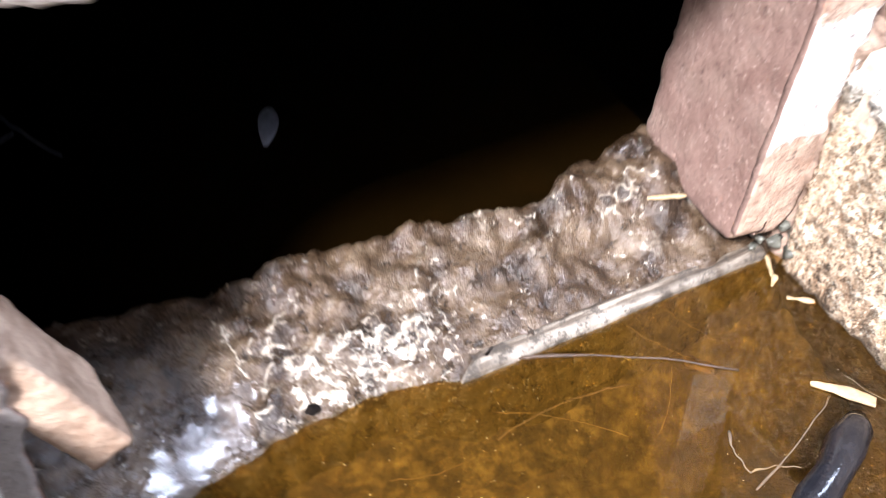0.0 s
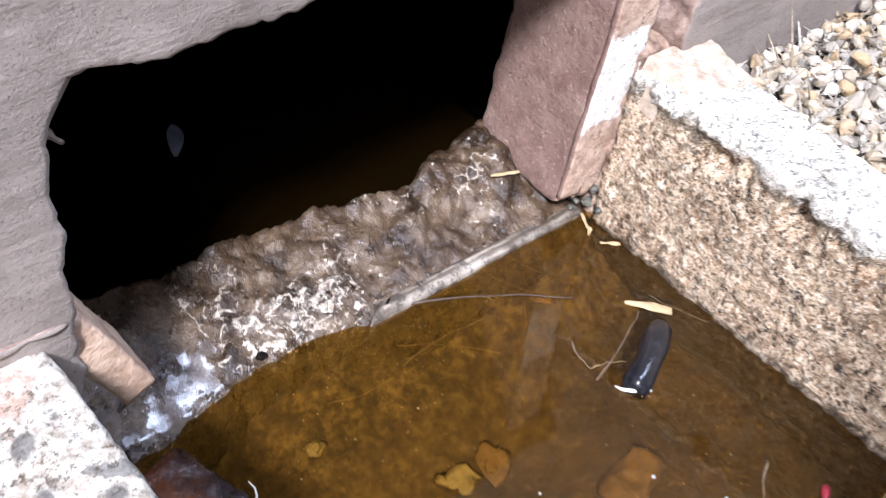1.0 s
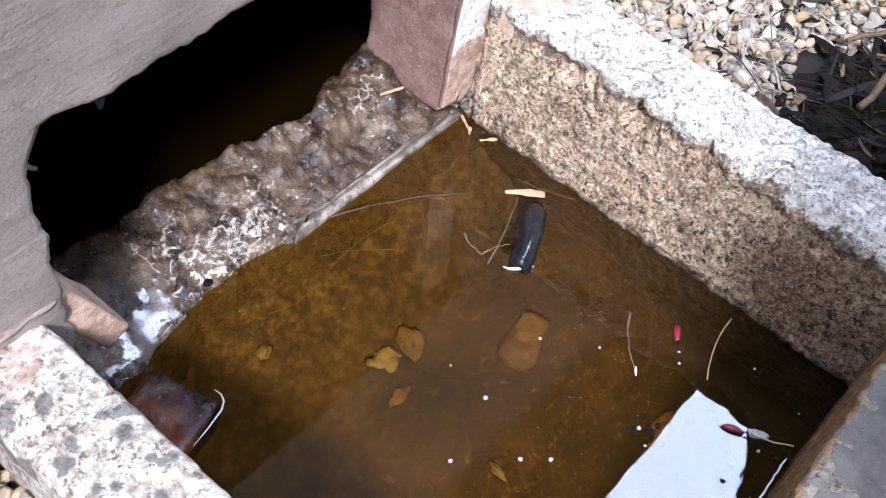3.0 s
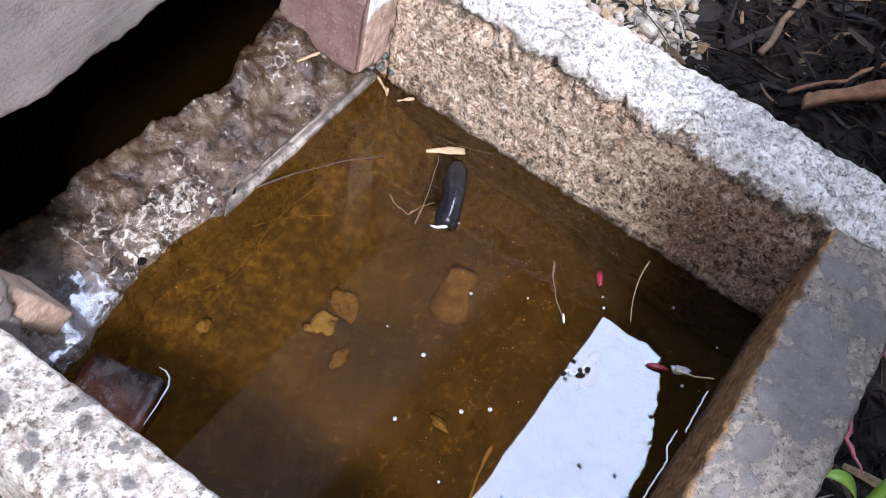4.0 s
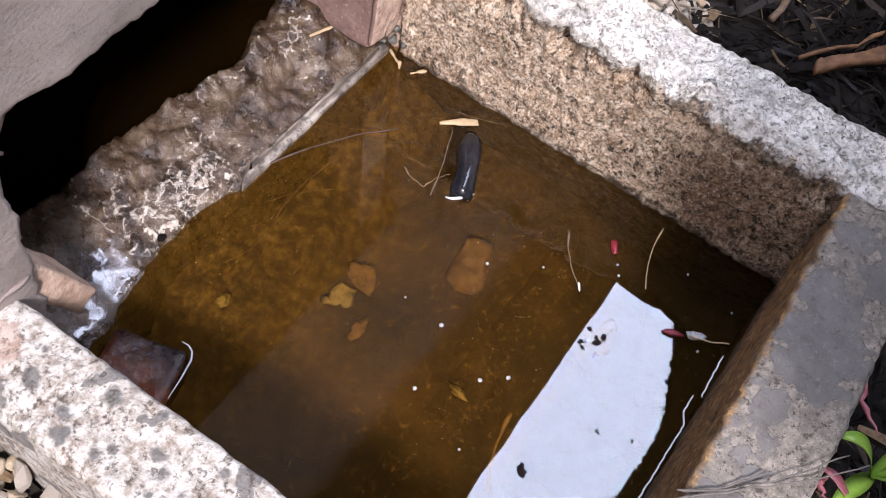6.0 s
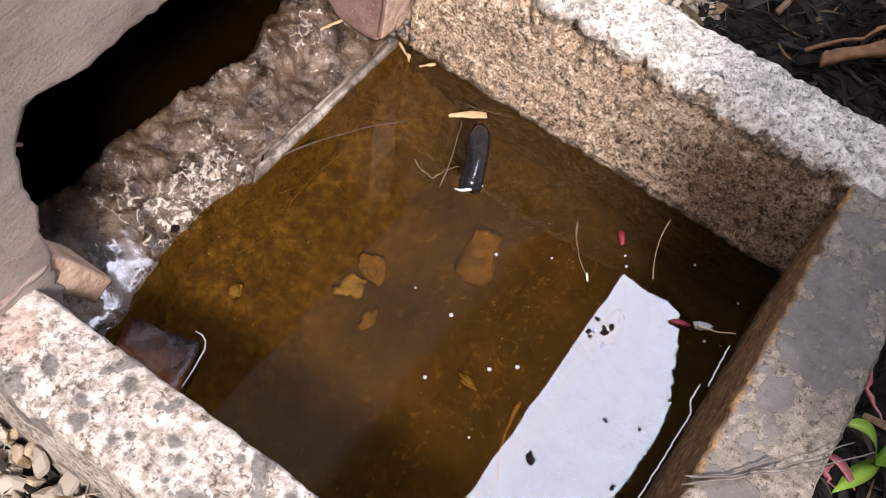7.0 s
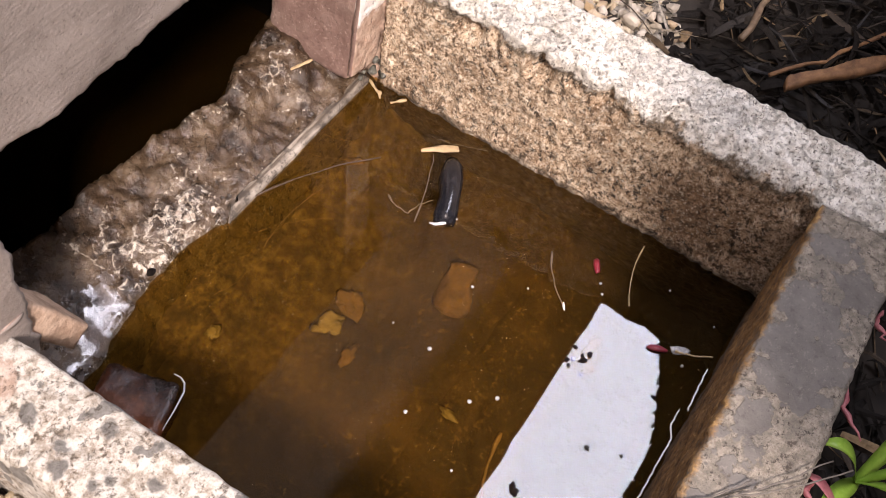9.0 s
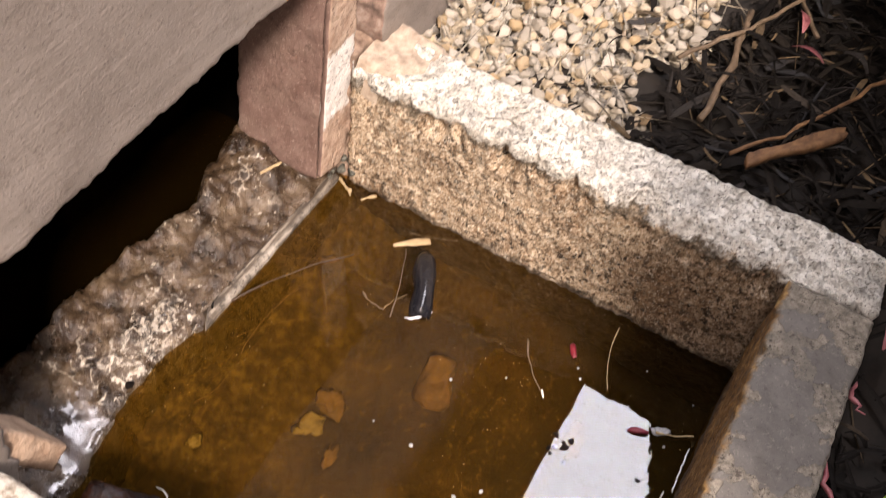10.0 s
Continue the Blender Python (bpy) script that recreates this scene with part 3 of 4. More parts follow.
# ---- basin walls ----
TOP = 0.21
def eroded(bm):
    """Hollows washed out under the harder skin of the wall's top."""
    for v in bm.verts:
        if v.co.x < 0.012 and 0.15 < v.co.z < 0.203:
            k = math.sin(math.pi * (v.co.z - 0.15) / 0.053) ** 2
            v.co.x += k * max(0.0, 0.02 * (0.2 + 1.5 * fbm((0, v.co.y, 3), 18, 4)))
        if v.co.x < 0.03 and v.co.z > 0.17:
            # inner edge cut lower, to fit where the mirrored sky ends in view
            worn = max(0.0, min(1.0, (-0.34 - v.co.y) / 0.06, (v.co.y + 0.6) / 0.04))
            v.co.z -= max(0.0, 0.022 - v.co.x) * (0.15 + 0.75 * worn) * min(1.0, (v.co.z - 0.17) / 0.03)
            v.co.x += 0.016 * max(0.0, fbm((0, v.co.y, 8 + 0.2 * v.co.z), 42, 4)) * min(1.0, (v.co.z - 0.17) / 0.02)
    return bm


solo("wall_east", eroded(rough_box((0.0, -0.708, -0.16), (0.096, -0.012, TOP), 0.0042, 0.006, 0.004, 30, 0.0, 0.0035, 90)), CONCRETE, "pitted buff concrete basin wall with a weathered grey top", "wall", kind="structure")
def battered(bm):
    """The wall runs a little askew, and its inner face leans back."""
    for v in bm.verts:
        lean = max(0.0, min(1.0, (v.co.y + 0.7) / 0.1))
        high = max(0.0, v.co.z) / TOP
        v.co.y += v.co.x * (0.01 + 0.03 * high) - 0.006 * lean * high - 0.010 * lean ** 6 * high ** 6 * max(0.0, fbm((v.co.x, 0, 5), 40, 4))
    return bm


solo("wall_south", battered(rough_box((-0.745, -0.71, -0.16), (-0.003, -0.6, TOP), 0.005, 0.006, 0.003, 22, 3.0, 0.0018, 110)), SCREED, "basin wall with grey flaking screed on its top", "wall", kind="structure")
solo("wall_west", rough_box((-0.745, -0.597, -0.16), (-0.65, 0.02, TOP + 0.003), 0.006, 0.007, 0.0035, 24, 7.0, 0.0012, 110), LICHEN, "whitened concrete basin wall spotted with grey lichen", "wall", kind="structure")

# ---- house wall with the ragged opening ----
def opening(k, n):
    """The k-th of n points round the opening, as (x, z)."""
    x0, x1, z0, z1, r = -0.628, 0.055, -0.13, 0.432, 0.02
    runs = [((x0, z0), (x0, z1 - r)), ((x0 + r, z1), (x1, z1)), ((x1, z1), (x1, z0)), ((x1, z0), (x0, z0))]
    q, m = divmod(k, n // 4)
    t = m / (n // 4)
    (ax, az), (bx, bz) = runs[q]
    x, z = ax + (bx - ax) * t, az + (bz - az) * t
    if q == 0 and t > 0.9:
        x += r * 0.25 * (t - 0.9) / 0.1
    jag = 0.006 * fbm((x, 0.3, z), 45, 4) + 0.005 * fbm((x, 1.3, z), 14, 2)
    return (x + jag, z) if q in (0, 2) else (x, z + jag)


def outer(k, n):
    x0, x1, z0, z1 = -3.0, 3.2, -0.16, 1.80
    runs = [((x0, z0), (x0, z1)), ((x0, z1), (x1, z1)), ((x1, z1), (x1, z0)), ((x1, z0), (x0, z0))]
    q, m = divmod(k, n // 4)
    t = m / (n // 4)
    (ax, az), (bx, bz) = runs[q]
    return ax + (bx - ax) * t, az + (bz - az) * t


def house_wall():
    bm, n = bmesh.new(), 480
    grades = [0.0, 0.002, 0.006, 0.012, 0.02, 0.03, 0.045, 0.065, 0.09, 0.13, 0.18, 0.25, 0.4, 0.65, 1.0]
    rings = []
    for y in (0.115, 0.07, 0.03, 0.0, -0.015, -0.022):
        ring = []
        for k in range(n):
            x, z = opening(k, n)
            inset = 0.004 * (y + 0.022) / 0.13
            wob = 0.004 * fbm((x, y * 2, z), 30, 3) if y > -0.02 else 0
            ring.append(bm.verts.new((x - inset - wob, y, z + wob)))
        rings.append(ring)
    for g in grades:
        ring = []
        for k in range(n):
            (ax, az), (bx, bz) = opening(k, n), outer(k, n)
            x, z = ax + (bx - ax) * g, az + (bz - az) * g
            ring.append(bm.verts.new((x, -0.025 + 0.0025 * fbm((x, 0, z), 12, 4) - (0.001 if g else 0), z)))
        rings.append(ring)
    for r0, r1 in zip(rings, rings[1:]):
        for k in range(n):
            bm.faces.new((r0[k], r0[(k + 1) % n], r1[(k + 1) % n], r1[k]))
    bmesh.ops.recalc_face_normals(bm, faces=bm.faces)
    return bm


wall = solo("wall_north", house_wall(), RENDER, "pinkish grey rendered house wall with a ragged rectangular opening", "wall", kind="structure")
# the dark cavity behind the opening
def cavity():
    bm = rough_box((-0.9, 0.117, -0.17), (0.3, 1.35, 0.62), 0.06, 0.02, 0.012, 6)
    gone = [f for f in bm.faces if f.calc_center_median().y < 0.15 and -0.70 < f.calc_center_median().x < 0.06 and f.calc_center_median().z < 0.5]
    bmesh.ops.delete(bm, geom=gone, context="FACES")
    bmesh.ops.reverse_faces(bm, faces=bm.faces)
    return bm


solo("cavity_wall", cavity(), SHADED_MASONRY, "masonry hollow behind the wall opening, coloured near-black for its shade", "wall", kind="structure")
eave = rough_box((-3.0, -0.242, 1.78), (3.2, 0.6, 1.86), 0.2, 0.01, 0.002, 6)
for v in eave.verts:
    if v.co.y < 0:
        v.co.y -= 0.003 + 0.0225 * (1.1 - v.co.x)
solo("soffit", eave, SOFFIT, "brown boarded eave over the wall", "eave", kind="structure")
solo("ceiling", rough_box((-3.0, 0.603, 1.78), (3.2, 3.4, 1.86), 0.4, 0.01, 0.002, 6), SOFFIT, "plain ceiling slab over the house", "ceiling", kind="structure")
# plain walls that close the house
for name_, lo_, hi_ in (("wall_house_west", (-3.0, 0.14, -0.2), (-2.85, 3.25, 1.776)), ("wall_house_east", (3.05, 0.14, -0.2), (3.2, 3.25, 1.776)), ("wall_house_back", (-3.0, 3.253, -0.2), (3.2, 3.4, 1.776))):
    solo(name_, rough_box(lo_, hi_, 0.3, 0.01, 0.003, 4), RENDER, "plain pinkish grey rendered house wall", "wall", kind="structure")

# ---- sill ----
def front(x):
    """Where the sill meets the water."""
    xs = [-0.67, -0.585, -0.546, -0.526, -0.497, -0.458, -0.44, -0.364, -0.318, -0.305, 0.02]
    ys = [-0.014, -0.008, -0.008, 0.004, 0.008, 0.015, 0.02, 0.02, 0.008, 0.004, 0.006]
    return float(np.interp(x, xs, ys)) + 0.004 * fbm((x, 0, 0), 40, 2)


def sill_height(x, y):
    f = front(x)
    back = float(np.interp(x, [-0.54, -0.39, -0.29, -0.23, -0.165, -0.13, -0.03], [0.14, 0.145, 0.137, 0.126, 0.110, 0.132, 0.144])) + 0.008 * fbm((x, 5, 0), 22, 3)
    t = (y - f) / (back - f)
    z = 0.006 + 0.032 * max(t, 0) ** 0.9
    z += 0.016 * math.exp(-((x + 0.11) / 0.07) ** 2 - ((y - 0.10) / 0.045) ** 2)
    z += 0.022 * math.exp(-((x + 0.03) / 0.05) ** 2 - ((y - 0.1) / 0.06) ** 2)
    z -= 0.014 * math.exp(-((x + 0.15) / 0.03) ** 2 - ((y - 0.055) / 0.025) ** 2)
    z += (0.009 * fbm((x, y, 0), 24, 3) + 0.0042 * fbm((x, y, 2), 60, 3)) * min(1, max(0.25, t * 3 + 0.4))
    west = max(0.0, min(1.0, (-0.46 - x) / 0.05))
    slope = 0.006 + 0.37 * min(max(y - f, 0), 0.07) + 0.25 * max(y - f - 0.07, 0) - 0.12 * (x + 0.53) + 0.0022 * fbm((x, y, 7), 26, 2)
    z = z * (1 - west * 0.9) + slope * west * 0.9
    if y < f:
        z = 0.006 - 1.0 * (f - y) - 12 * (f - y) ** 2
    if t > 1:
        z -= (y - back) * 4
    return max(z, -0.17)


solo("sill", sheet(steps(-0.655, 0.006, 0.004), steps(-0.09, 0.165, 0.004), sill_height), SILL, "wet lumpy brown mortar sill of the opening", "sill", kind="structure")
plank = rough_box((-0.309, -0.004, -0.04), (-0.006, 0.011, 0.008), 0.004, 0.002, 0.0012, 9, 2.0, 0.0008, 150)
for v in plank.verts:
    if v.co.z > -0.01:
        v.co.z += 0.3 * v.co.y
        v.co.x += 1.6 * v.co.y * (v.co.x < -0.29)
solo("batten", plank, BATTEN, "grey worn batten along the edge of the wet sill", "batten")

# ---- basin floor and water ----
def floor_height(x, y):
    deep = min(1.0, max(0.0, (0.02 - y) / 0.16))
    z = -0.022 - 0.068 * deep ** 0.8 + 0.010 * fbm((x, y, 1), 9, 3) + 0.003 * fbm((x, y, 4), 50, 3)
    z -= 0.05 * max(0.0, min(1.0, (-0.36 - y) / 0.14))
    return max(-0.152, z - 0.012 * max(0.0, min(1.0, (x + 0.35) / 0.3)) * deep)


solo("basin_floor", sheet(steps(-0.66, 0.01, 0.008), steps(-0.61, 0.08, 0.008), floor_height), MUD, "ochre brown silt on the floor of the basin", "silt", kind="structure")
water = solo("water", sheet(steps(-0.656, 0.006, 0.08), steps(-0.606, 1.2, 0.08), lambda x, y: 0.0), WATER, "still murky brown water reflecting the sky", "water", kind="structure")
water.visible_shadow = False
solo("cavity_floor", sheet(steps(-0.9, 0.3, 0.06), steps(0.12, 1.33, 0.06), lambda x, y: -0.05 + 0.012 * fbm((x, y, 0), 8, 3)), SHADED_MUD, "muddy floor of the hollow, coloured near-black for its shade", "floor", kind="structure")

# ---- brickwork at the opening ----
jamb = rough_box((-0.049, 0.004, 0.03), (0.012, 0.138, 0.46), 0.006, 0.006, 0.002, 30, 4.0, 0.0008, 140)
for v in jamb.verts:
    v.co.x += 0.066 * (v.co.z - 0.05)
    if v.co.y > 0.11:
        v.co.y += 0.006 * fbm((0, 0, v.co.z), 35, 3)
solo("brick_jamb", jamb, BRICK, "pink terracotta block at the side of the opening", "brick")
strip = rough_box((-0.056, -0.005, 0.047), (0.009, 0.003, 0.47), 0.004, 0.0018, 0.0014, 40, 6.0, 0.0007, 150)
for v in strip.verts:
    v.co.z -= 0.2 * (v.co.x + 0.05) * max(0.0, 1 - (v.co.z - 0.047) / 0.04)
    if v.co.x > -0.02:
        v.co.x += 0.010 * max(-0.3, fbm((0, 1, v.co.z), 22, 4)) - 0.012 * max(0.0, 1 - (v.co.z - 0.04) / 0.035)
    v.co.x += 0.068 * (v.co.z - 0.05)
solo("terracotta_strip", strip, BRICK, "pale terracotta strip with a white patch, broken square at its foot", "tile")
bedding = rough_box((0.008, -0.009, -0.1), (0.092, 0.03, 0.222), 0.005, 0.006, 0.006, 40, 2.0, 0.003, 100)
solo("mortar_bedding", bedding, MORTAR_RED, "reddish crumbling mortar between the basin wall and the house", "mortar", kind="structure")
for n, (x, y, z_, r) in enumerate([(-0.004, -0.006, 0.022, 0.009), (0.004, -0.018, 0.016, 0.008), (-0.012, 0.006, 0.02, 0.007), (0.003, -0.004, 0.036, 0.007), (-0.02, 0.003, 0.014, 0.006), (0.008, -0.012, 0.03, 0.006)]):
    solo("corner_pebble", lump(r * 0.85, r * 0.6, r * 0.6, 0.8, n * 3.1 + 0.4), SLIMY, "small grey-green slimy pebble wedged in the corner", "pebble", "corner pebbles").matrix_world = pose(x, y, z_, 10 * n, 0, 50 * n)
chunk = rough_box((-0.016, -0.024, -0.049), (0.017, 0.034, 0.06), 0.005, 0.003, 0.0022, 34, 9.0, 0.0011, 120)
for v in chunk.verts:
    v.co.y += 0.12 * v.co.z
    v.co.z += 0.25 * v.co.y * (v.co.z < -0.03)
chunk_ob = solo("brick_chunk", chunk, BRICK_PALE, "broken pale terracotta brick leaning on the sill", "brick")
chunk_ob.matrix_world = pose(-0.607, 0.0, 0.16, 0, -27, 0)
wet = rough_box((-0.06, -0.044, -0.05), (0.06, 0.044, 0.022), 0.006, 0.007, 0.003, 30, 12.0, 0.001, 120)
solo("wet_brick", wet, BRICK_WET, "dark red wet brick half under the water", "brick").matrix_world = pose(-0.592, -0.079, -0.014, 3, 4, 18)
solo("scum_line", tube([(-0.583, -0.124, 0.001), (-0.553, -0.118, 0.001), (-0.528, -0.1115, 0.001), (-0.519, -0.105, 0.001), (-0.5155, -0.0965, 0.001), (-0.517, -0.088, 0.002)], [0.0007, 0.001, 0.0013, 0.0012, 0.001, 0.0006], 6), FOAM, "white scum line round the wet brick", "scum line", kind="stuff")

def fillet():
    def h(x, y):
        t = max(0.0, min(1.0, (y + 0.10) / 0.08))
        z = TOP - 0.002 + 0.014 * t ** 1.3 * (1 - 4 * max(0.0, x - 0.05)) + 0.005 * fbm((x, y, 0), 24, 3) + 0.002 * fbm((x, y, 3), 90, 2)
        rim = min(x - 0.003, 0.118 - x, y + 0.103)
        return z - 0.05 * max(0.0, 1 - rim / 0.014) ** 2
    return sheet(steps(0.003, 0.118, 0.004), steps(-0.103, -0.015, 0.004), h)


solo("render_lip", rough_box((-1.6, -0.0295, 0.2235), (-0.632, 0.0, 0.2315), 0.006, 0.004, 0.004, 25, 6.0), RENDER, "rough lower lip of the wall render", "trim", kind="structure")
solo("mortar_fillet", fillet(), MORTAR, "pinkish mortar fillet where the basin wall meets the house", "mortar", kind="structure")

# ---- ground outside ----
def ground_height(x, y):
    z = 0.15 if x > 0 else 0.09
    z += 0.012 * fbm((x, y, 0), 5, 3)
    d = max(0.0, math.hypot(x, y) - 2)
    return z - 0.02 * min(d, 5)


gx = [-400, -60, -12, -4] + steps(-2, -0.75, 0.05) + [-0.6, -0.4, -0.2, 0.0] + steps(0.09, 2.0, 0.05) + [4, 12, 60, 400]
gy = [-400, -60, -12, -4] + steps(-2, -0.71, 0.05) + steps(-0.7, 0.0, 0.05) + [0.3, 4, 12, 60, 400]
solo("ground", sheet(gx, gy, ground_height, lambda x, y: (-0.75 < x < 0.09 and -0.705 < y < 0.01) or (-3.2 < x < 3.2 and 0 < y < 4.5)), SOIL, "dark bare garden soil beside the house", "ground", kind="structure")
# added out of view, to bound the mirrored sky eastwards
solo("garden_wall", rough_box((1.235, -4.0, -0.2), (1.355, -0.04, 1.70), 0.12, 0.01, 0.004, 5), TIMBER, "unseen dark wall, added to close off the sky to the east", "wall", kind="structure")

# ---- gravel ----
def chip_stone(seed):
    """A broken stone: the hull of a few points on an ellipsoid, with worn edges."""
    rng, bm = random.Random(seed), bmesh.new()
    for _ in range(11):
        d = Vector((rng.gauss(0, 1), rng.gauss(0, 1), rng.gauss(0, 1))).normalized()
        bm.verts.new((d.x * 0.56, d.y * 0.48, d.z * 0.42))
    bmesh.ops.convex_hull(bm, input=bm.verts)
    for v in [v for v in bm.verts if not v.link_faces]:
        bm.verts.remove(v)
    bmesh.ops.bevel(bm, geom=bm.edges[:] + bm.verts[:], offset=0.085, segments=1, affect="EDGES")
    return bm


pebbles = [mesh_of("pebble", chip_stone(s), PEBBLE, False) for s in range(14)]


def gravel(name, label, area, count, size, base, inside, seed):
    rng = random.Random(seed)
    bed = holder(name, label, "gravel", (0, 0, base))
    placed = []
    tries = 0
    while len(placed) < count and tries < count * 60:
        tries += 1
        x, y = rng.uniform(area[0], area[1]), rng.uniform(area[2], area[3])
        if not inside(x, y):
            continue
        s = size * rng.uniform(0.7, 1.25)
        if any((x - a) ** 2 + (y - b) ** 2 < (0.33 * (s + c)) ** 2 for a, b, c in placed):
            continue
        placed.append((x, y, s))
        ob = new("pebble", rng.choice(pebbles))
        ob.parent = bed
        ob.matrix_basis = Matrix.LocRotScale((x, y, s * 0.22 + rng.uniform(-0.003, 0.009)), Euler((rng.uniform(-0.5, 0.5), rng.uniform(-0.5, 0.5), rng.uniform(0, 6.3))), (s, s * rng.uniform(0.8, 1.1), s * rng.uniform(0.8, 1.1)))
    return bed


gravel("gravel_bed", "heap of pale angular gravel against the house", (0.10, 0.52, -0.36, -0.035), 300, 0.0245, 0.158, lambda x, y: y > -0.30 - 0.16 * x + 0.03 * math.sin(x * 30) - max(0, 0.2 - x) * 0.4, 3)
def gravel_base(area, count, z0, low, high, inside):
    """The lower layer of a gravel bed, too hidden to pick apart."""
    rng, verts, faces = random.Random(9), [], []
    for i in range(count):
        x, y = rng.uniform(area[0], area[1]), rng.uniform(area[2], area[3])
        if not inside(x, y):
            continue
        me, k = rng.choice(pebbles), len(verts)
        s = rng.uniform(low, high)
        m = Matrix.LocRotScale((x, y, z0 + rng.uniform(-0.006, 0.006)), Euler((rng.uniform(0, 6), rng.uniform(0, 6), rng.uniform(0, 6))), (s, s, s))
        verts += [tuple(m @ v.co) for v in me.vertices]
        faces += [tuple(k + a for a in p.vertices) for p in me.polygons]
    me = bpy.data.meshes.new("gravel_base")
    me.from_pydata(verts, [], faces)
    me.materials.append(GRAVEL_LOW)
    return me


tagged(new("gravel_base", gravel_base((0.10, 0.8, -0.37, -0.03), 1700, 0.150, 0.019, 0.03, lambda x, y: y > -0.30 - 0.16 * x + 0.03 * math.sin(x * 30) - max(0, 0.2 - x) * 0.4)), "lower layer of pale gravel against the house", "gravel", kind="stuff")
tagged(new("gravel_base", gravel_base((-0.94, -0.75, -0.58, -0.03), 520, 0.098, 0.024, 0.034, lambda x, y: True)), "lower layer of grey gravel beside the basin", "gravel", kind="stuff")
gravel("gravel_strip", "grey and brown gravel beside the whitened basin wall", (-0.93, -0.752, -0.56, -0.03), 240, 0.03, 0.10, lambda x, y: True, 8)


# ---- leaf litter ----
def litter():
    rng = random.Random(5)
    bm = bmesh.new()
    for i in range(5200):
        x, y = rng.uniform(0.1, 1.05), rng.uniform(-1.2, -0.25)
        if i > 4200:
            x, y = rng.uniform(-0.75, 0.35), rng.uniform(-1.1, -0.72)
        if i > 5165:
            x, y = rng.uniform(-0.92, -0.752), rng.uniform(-0.5, -0.05)
        elif y > -0.31 - 0.16 * x and x < 0.7 and rng.random() < 0.93:
            continue
        length, width = rng.uniform(0.02, 0.10), rng.choice((0.002, 0.003, 0.005, 0.009)) * rng.uniform(0.7, 1.3)
        m = Matrix.Translation((x, y, ground_height(x, y) + rng.uniform(0.006, 0.03))) @ Euler((rng.uniform(-0.4, 0.4), rng.uniform(-0.25, 0.25), rng.uniform(0, 6.3))).to_matrix().to_4x4()
        if i % 9 == 0:
            length, width = rng.uniform(0.025, 0.055), rng.uniform(0.008, 0.017)
        bend, n = rng.uniform(-0.01, 0.015), 4
        rows = []
        for k in range(n + 1):
            t = k / n
            w = width * (0.35 + 0.65 * math.sin(math.pi * (0.1 + 0.8 * t))) / 2
            z = bend * math.sin(math.pi * t)
            rows.append([bm.verts.new(m @ Vector((length * (t - 0.5), s * w, z + c))) for s, c in ((-1, 0.0), (0, 0.0012), (1, 0.0), (0, -0.0008))])
        for r0, r1 in zip(rows, rows[1:]):
            for k in range(4):
                bm.faces.new((r0[k], r0[(k + 1) % 4], r1[(k + 1) % 4], r1[k]))
    return bm


solo("leaf_litter", litter(), MULCH, "dark brown litter of dry leaves and bark strips", "leaf litter", kind="stuff", smooth=False)
for n, (a, b, r, mat_) in enumerate([((0.17, -0.475, 0.185), (0.42, -0.61, 0.19), 0.0035, BARK), ((0.3, -0.35, 0.185), (0.52, -0.46, 0.2), 0.004, TWIG), ((0.2, -0.42, 0.19), (0.46, -0.40, 0.18), 0.006, TWIG), ((0.45, -0.5, 0.19), (0.62, -0.36, 0.2), 0.004, TWIG)]):
    solo("bark_stick", tube(curve_points(a, b, 10, 0.006, 0.012, n), [r * (0.8 + 0.35 * noise.noise(Vector((k * 0.9, n, 0)))) for k in range(11)], 9), mat_, "split orange-brown stick lying on the leaf litter" if mat_ is BARK else "thin dark twig lying on the leaf litter", "stick")
split = rough_box((-0.08, -0.0105, -0.006), (0.08, 0.0105, 0.006), 0.005, 0.003, 0.003, 30, 3.0, 0.0015, 120)
for v in split.verts:
    v.co.z += 14 * v.co.y ** 2 + 0.002 * math.sin(v.co.y * 900)
    v.co.y *= 0.8 + 0.35 * noise.noise(Vector((v.co.x * 16, 0, 0)))
    v.co.x += 0.5 * v.co.y
solo("split_bark", split, BARK, "split length of orange-brown bark on the leaf litter", "bark").matrix_world = pose(0.218, -0.545, 0.196, 8, 2, -36)
for n, (x, y, z, rz) in enumerate([(0.40, -0.50, 0.195, 80), (0.47, -0.47, 0.19, 20), (-0.30, -0.742, 0.155, 70), (0.02, -0.73, 0.17, 10)]):
    solo("pink_leaf", leaf(0.05, 0.014, 0.008, n), PINK, "curled pink fallen leaf on the litter", "leaf", "fallen pink leaves").matrix_world = pose(x, y, z, 20, 0, rz)


# ---- strap-leaved plant ----
def strap(base, tip, rise, width, seed):
    bm = bmesh.new()
    a, b = Vector(base), Vector(tip)
    side = (b - a).cross(Vector((0, 0, 1))).normalized()
    rows, n = [], 14
    for i in range(n + 1):
        t = i / n
        c = a.lerp(b, t) + Vector((0, 0, rise * 4 * t * (1 - t) ** 1.0))
        w = width / 2 * (0.55 + 0.45 * math.sin(math.pi * min(1, t * 1.2))) * (1 - max(0, t - 0.75) / 0.26) ** 0.8
        rows.append([bm.verts.new(c + side * w * s + Vector((0, 0, 0.2 * abs(s) * w + dz))) for s, dz in ((-1, 0), (0, -0.001), (1, 0), (0, -0.002))])
    for r0, r1 in zip(rows, rows[1:]):
        for k in range(4):
            bm.faces.new((r0[k], r0[(k + 1) % 4], r1[(k + 1) % 4], r1[k]))
    bmesh.ops.recalc_face_normals(bm, faces=bm.faces)
    return bm


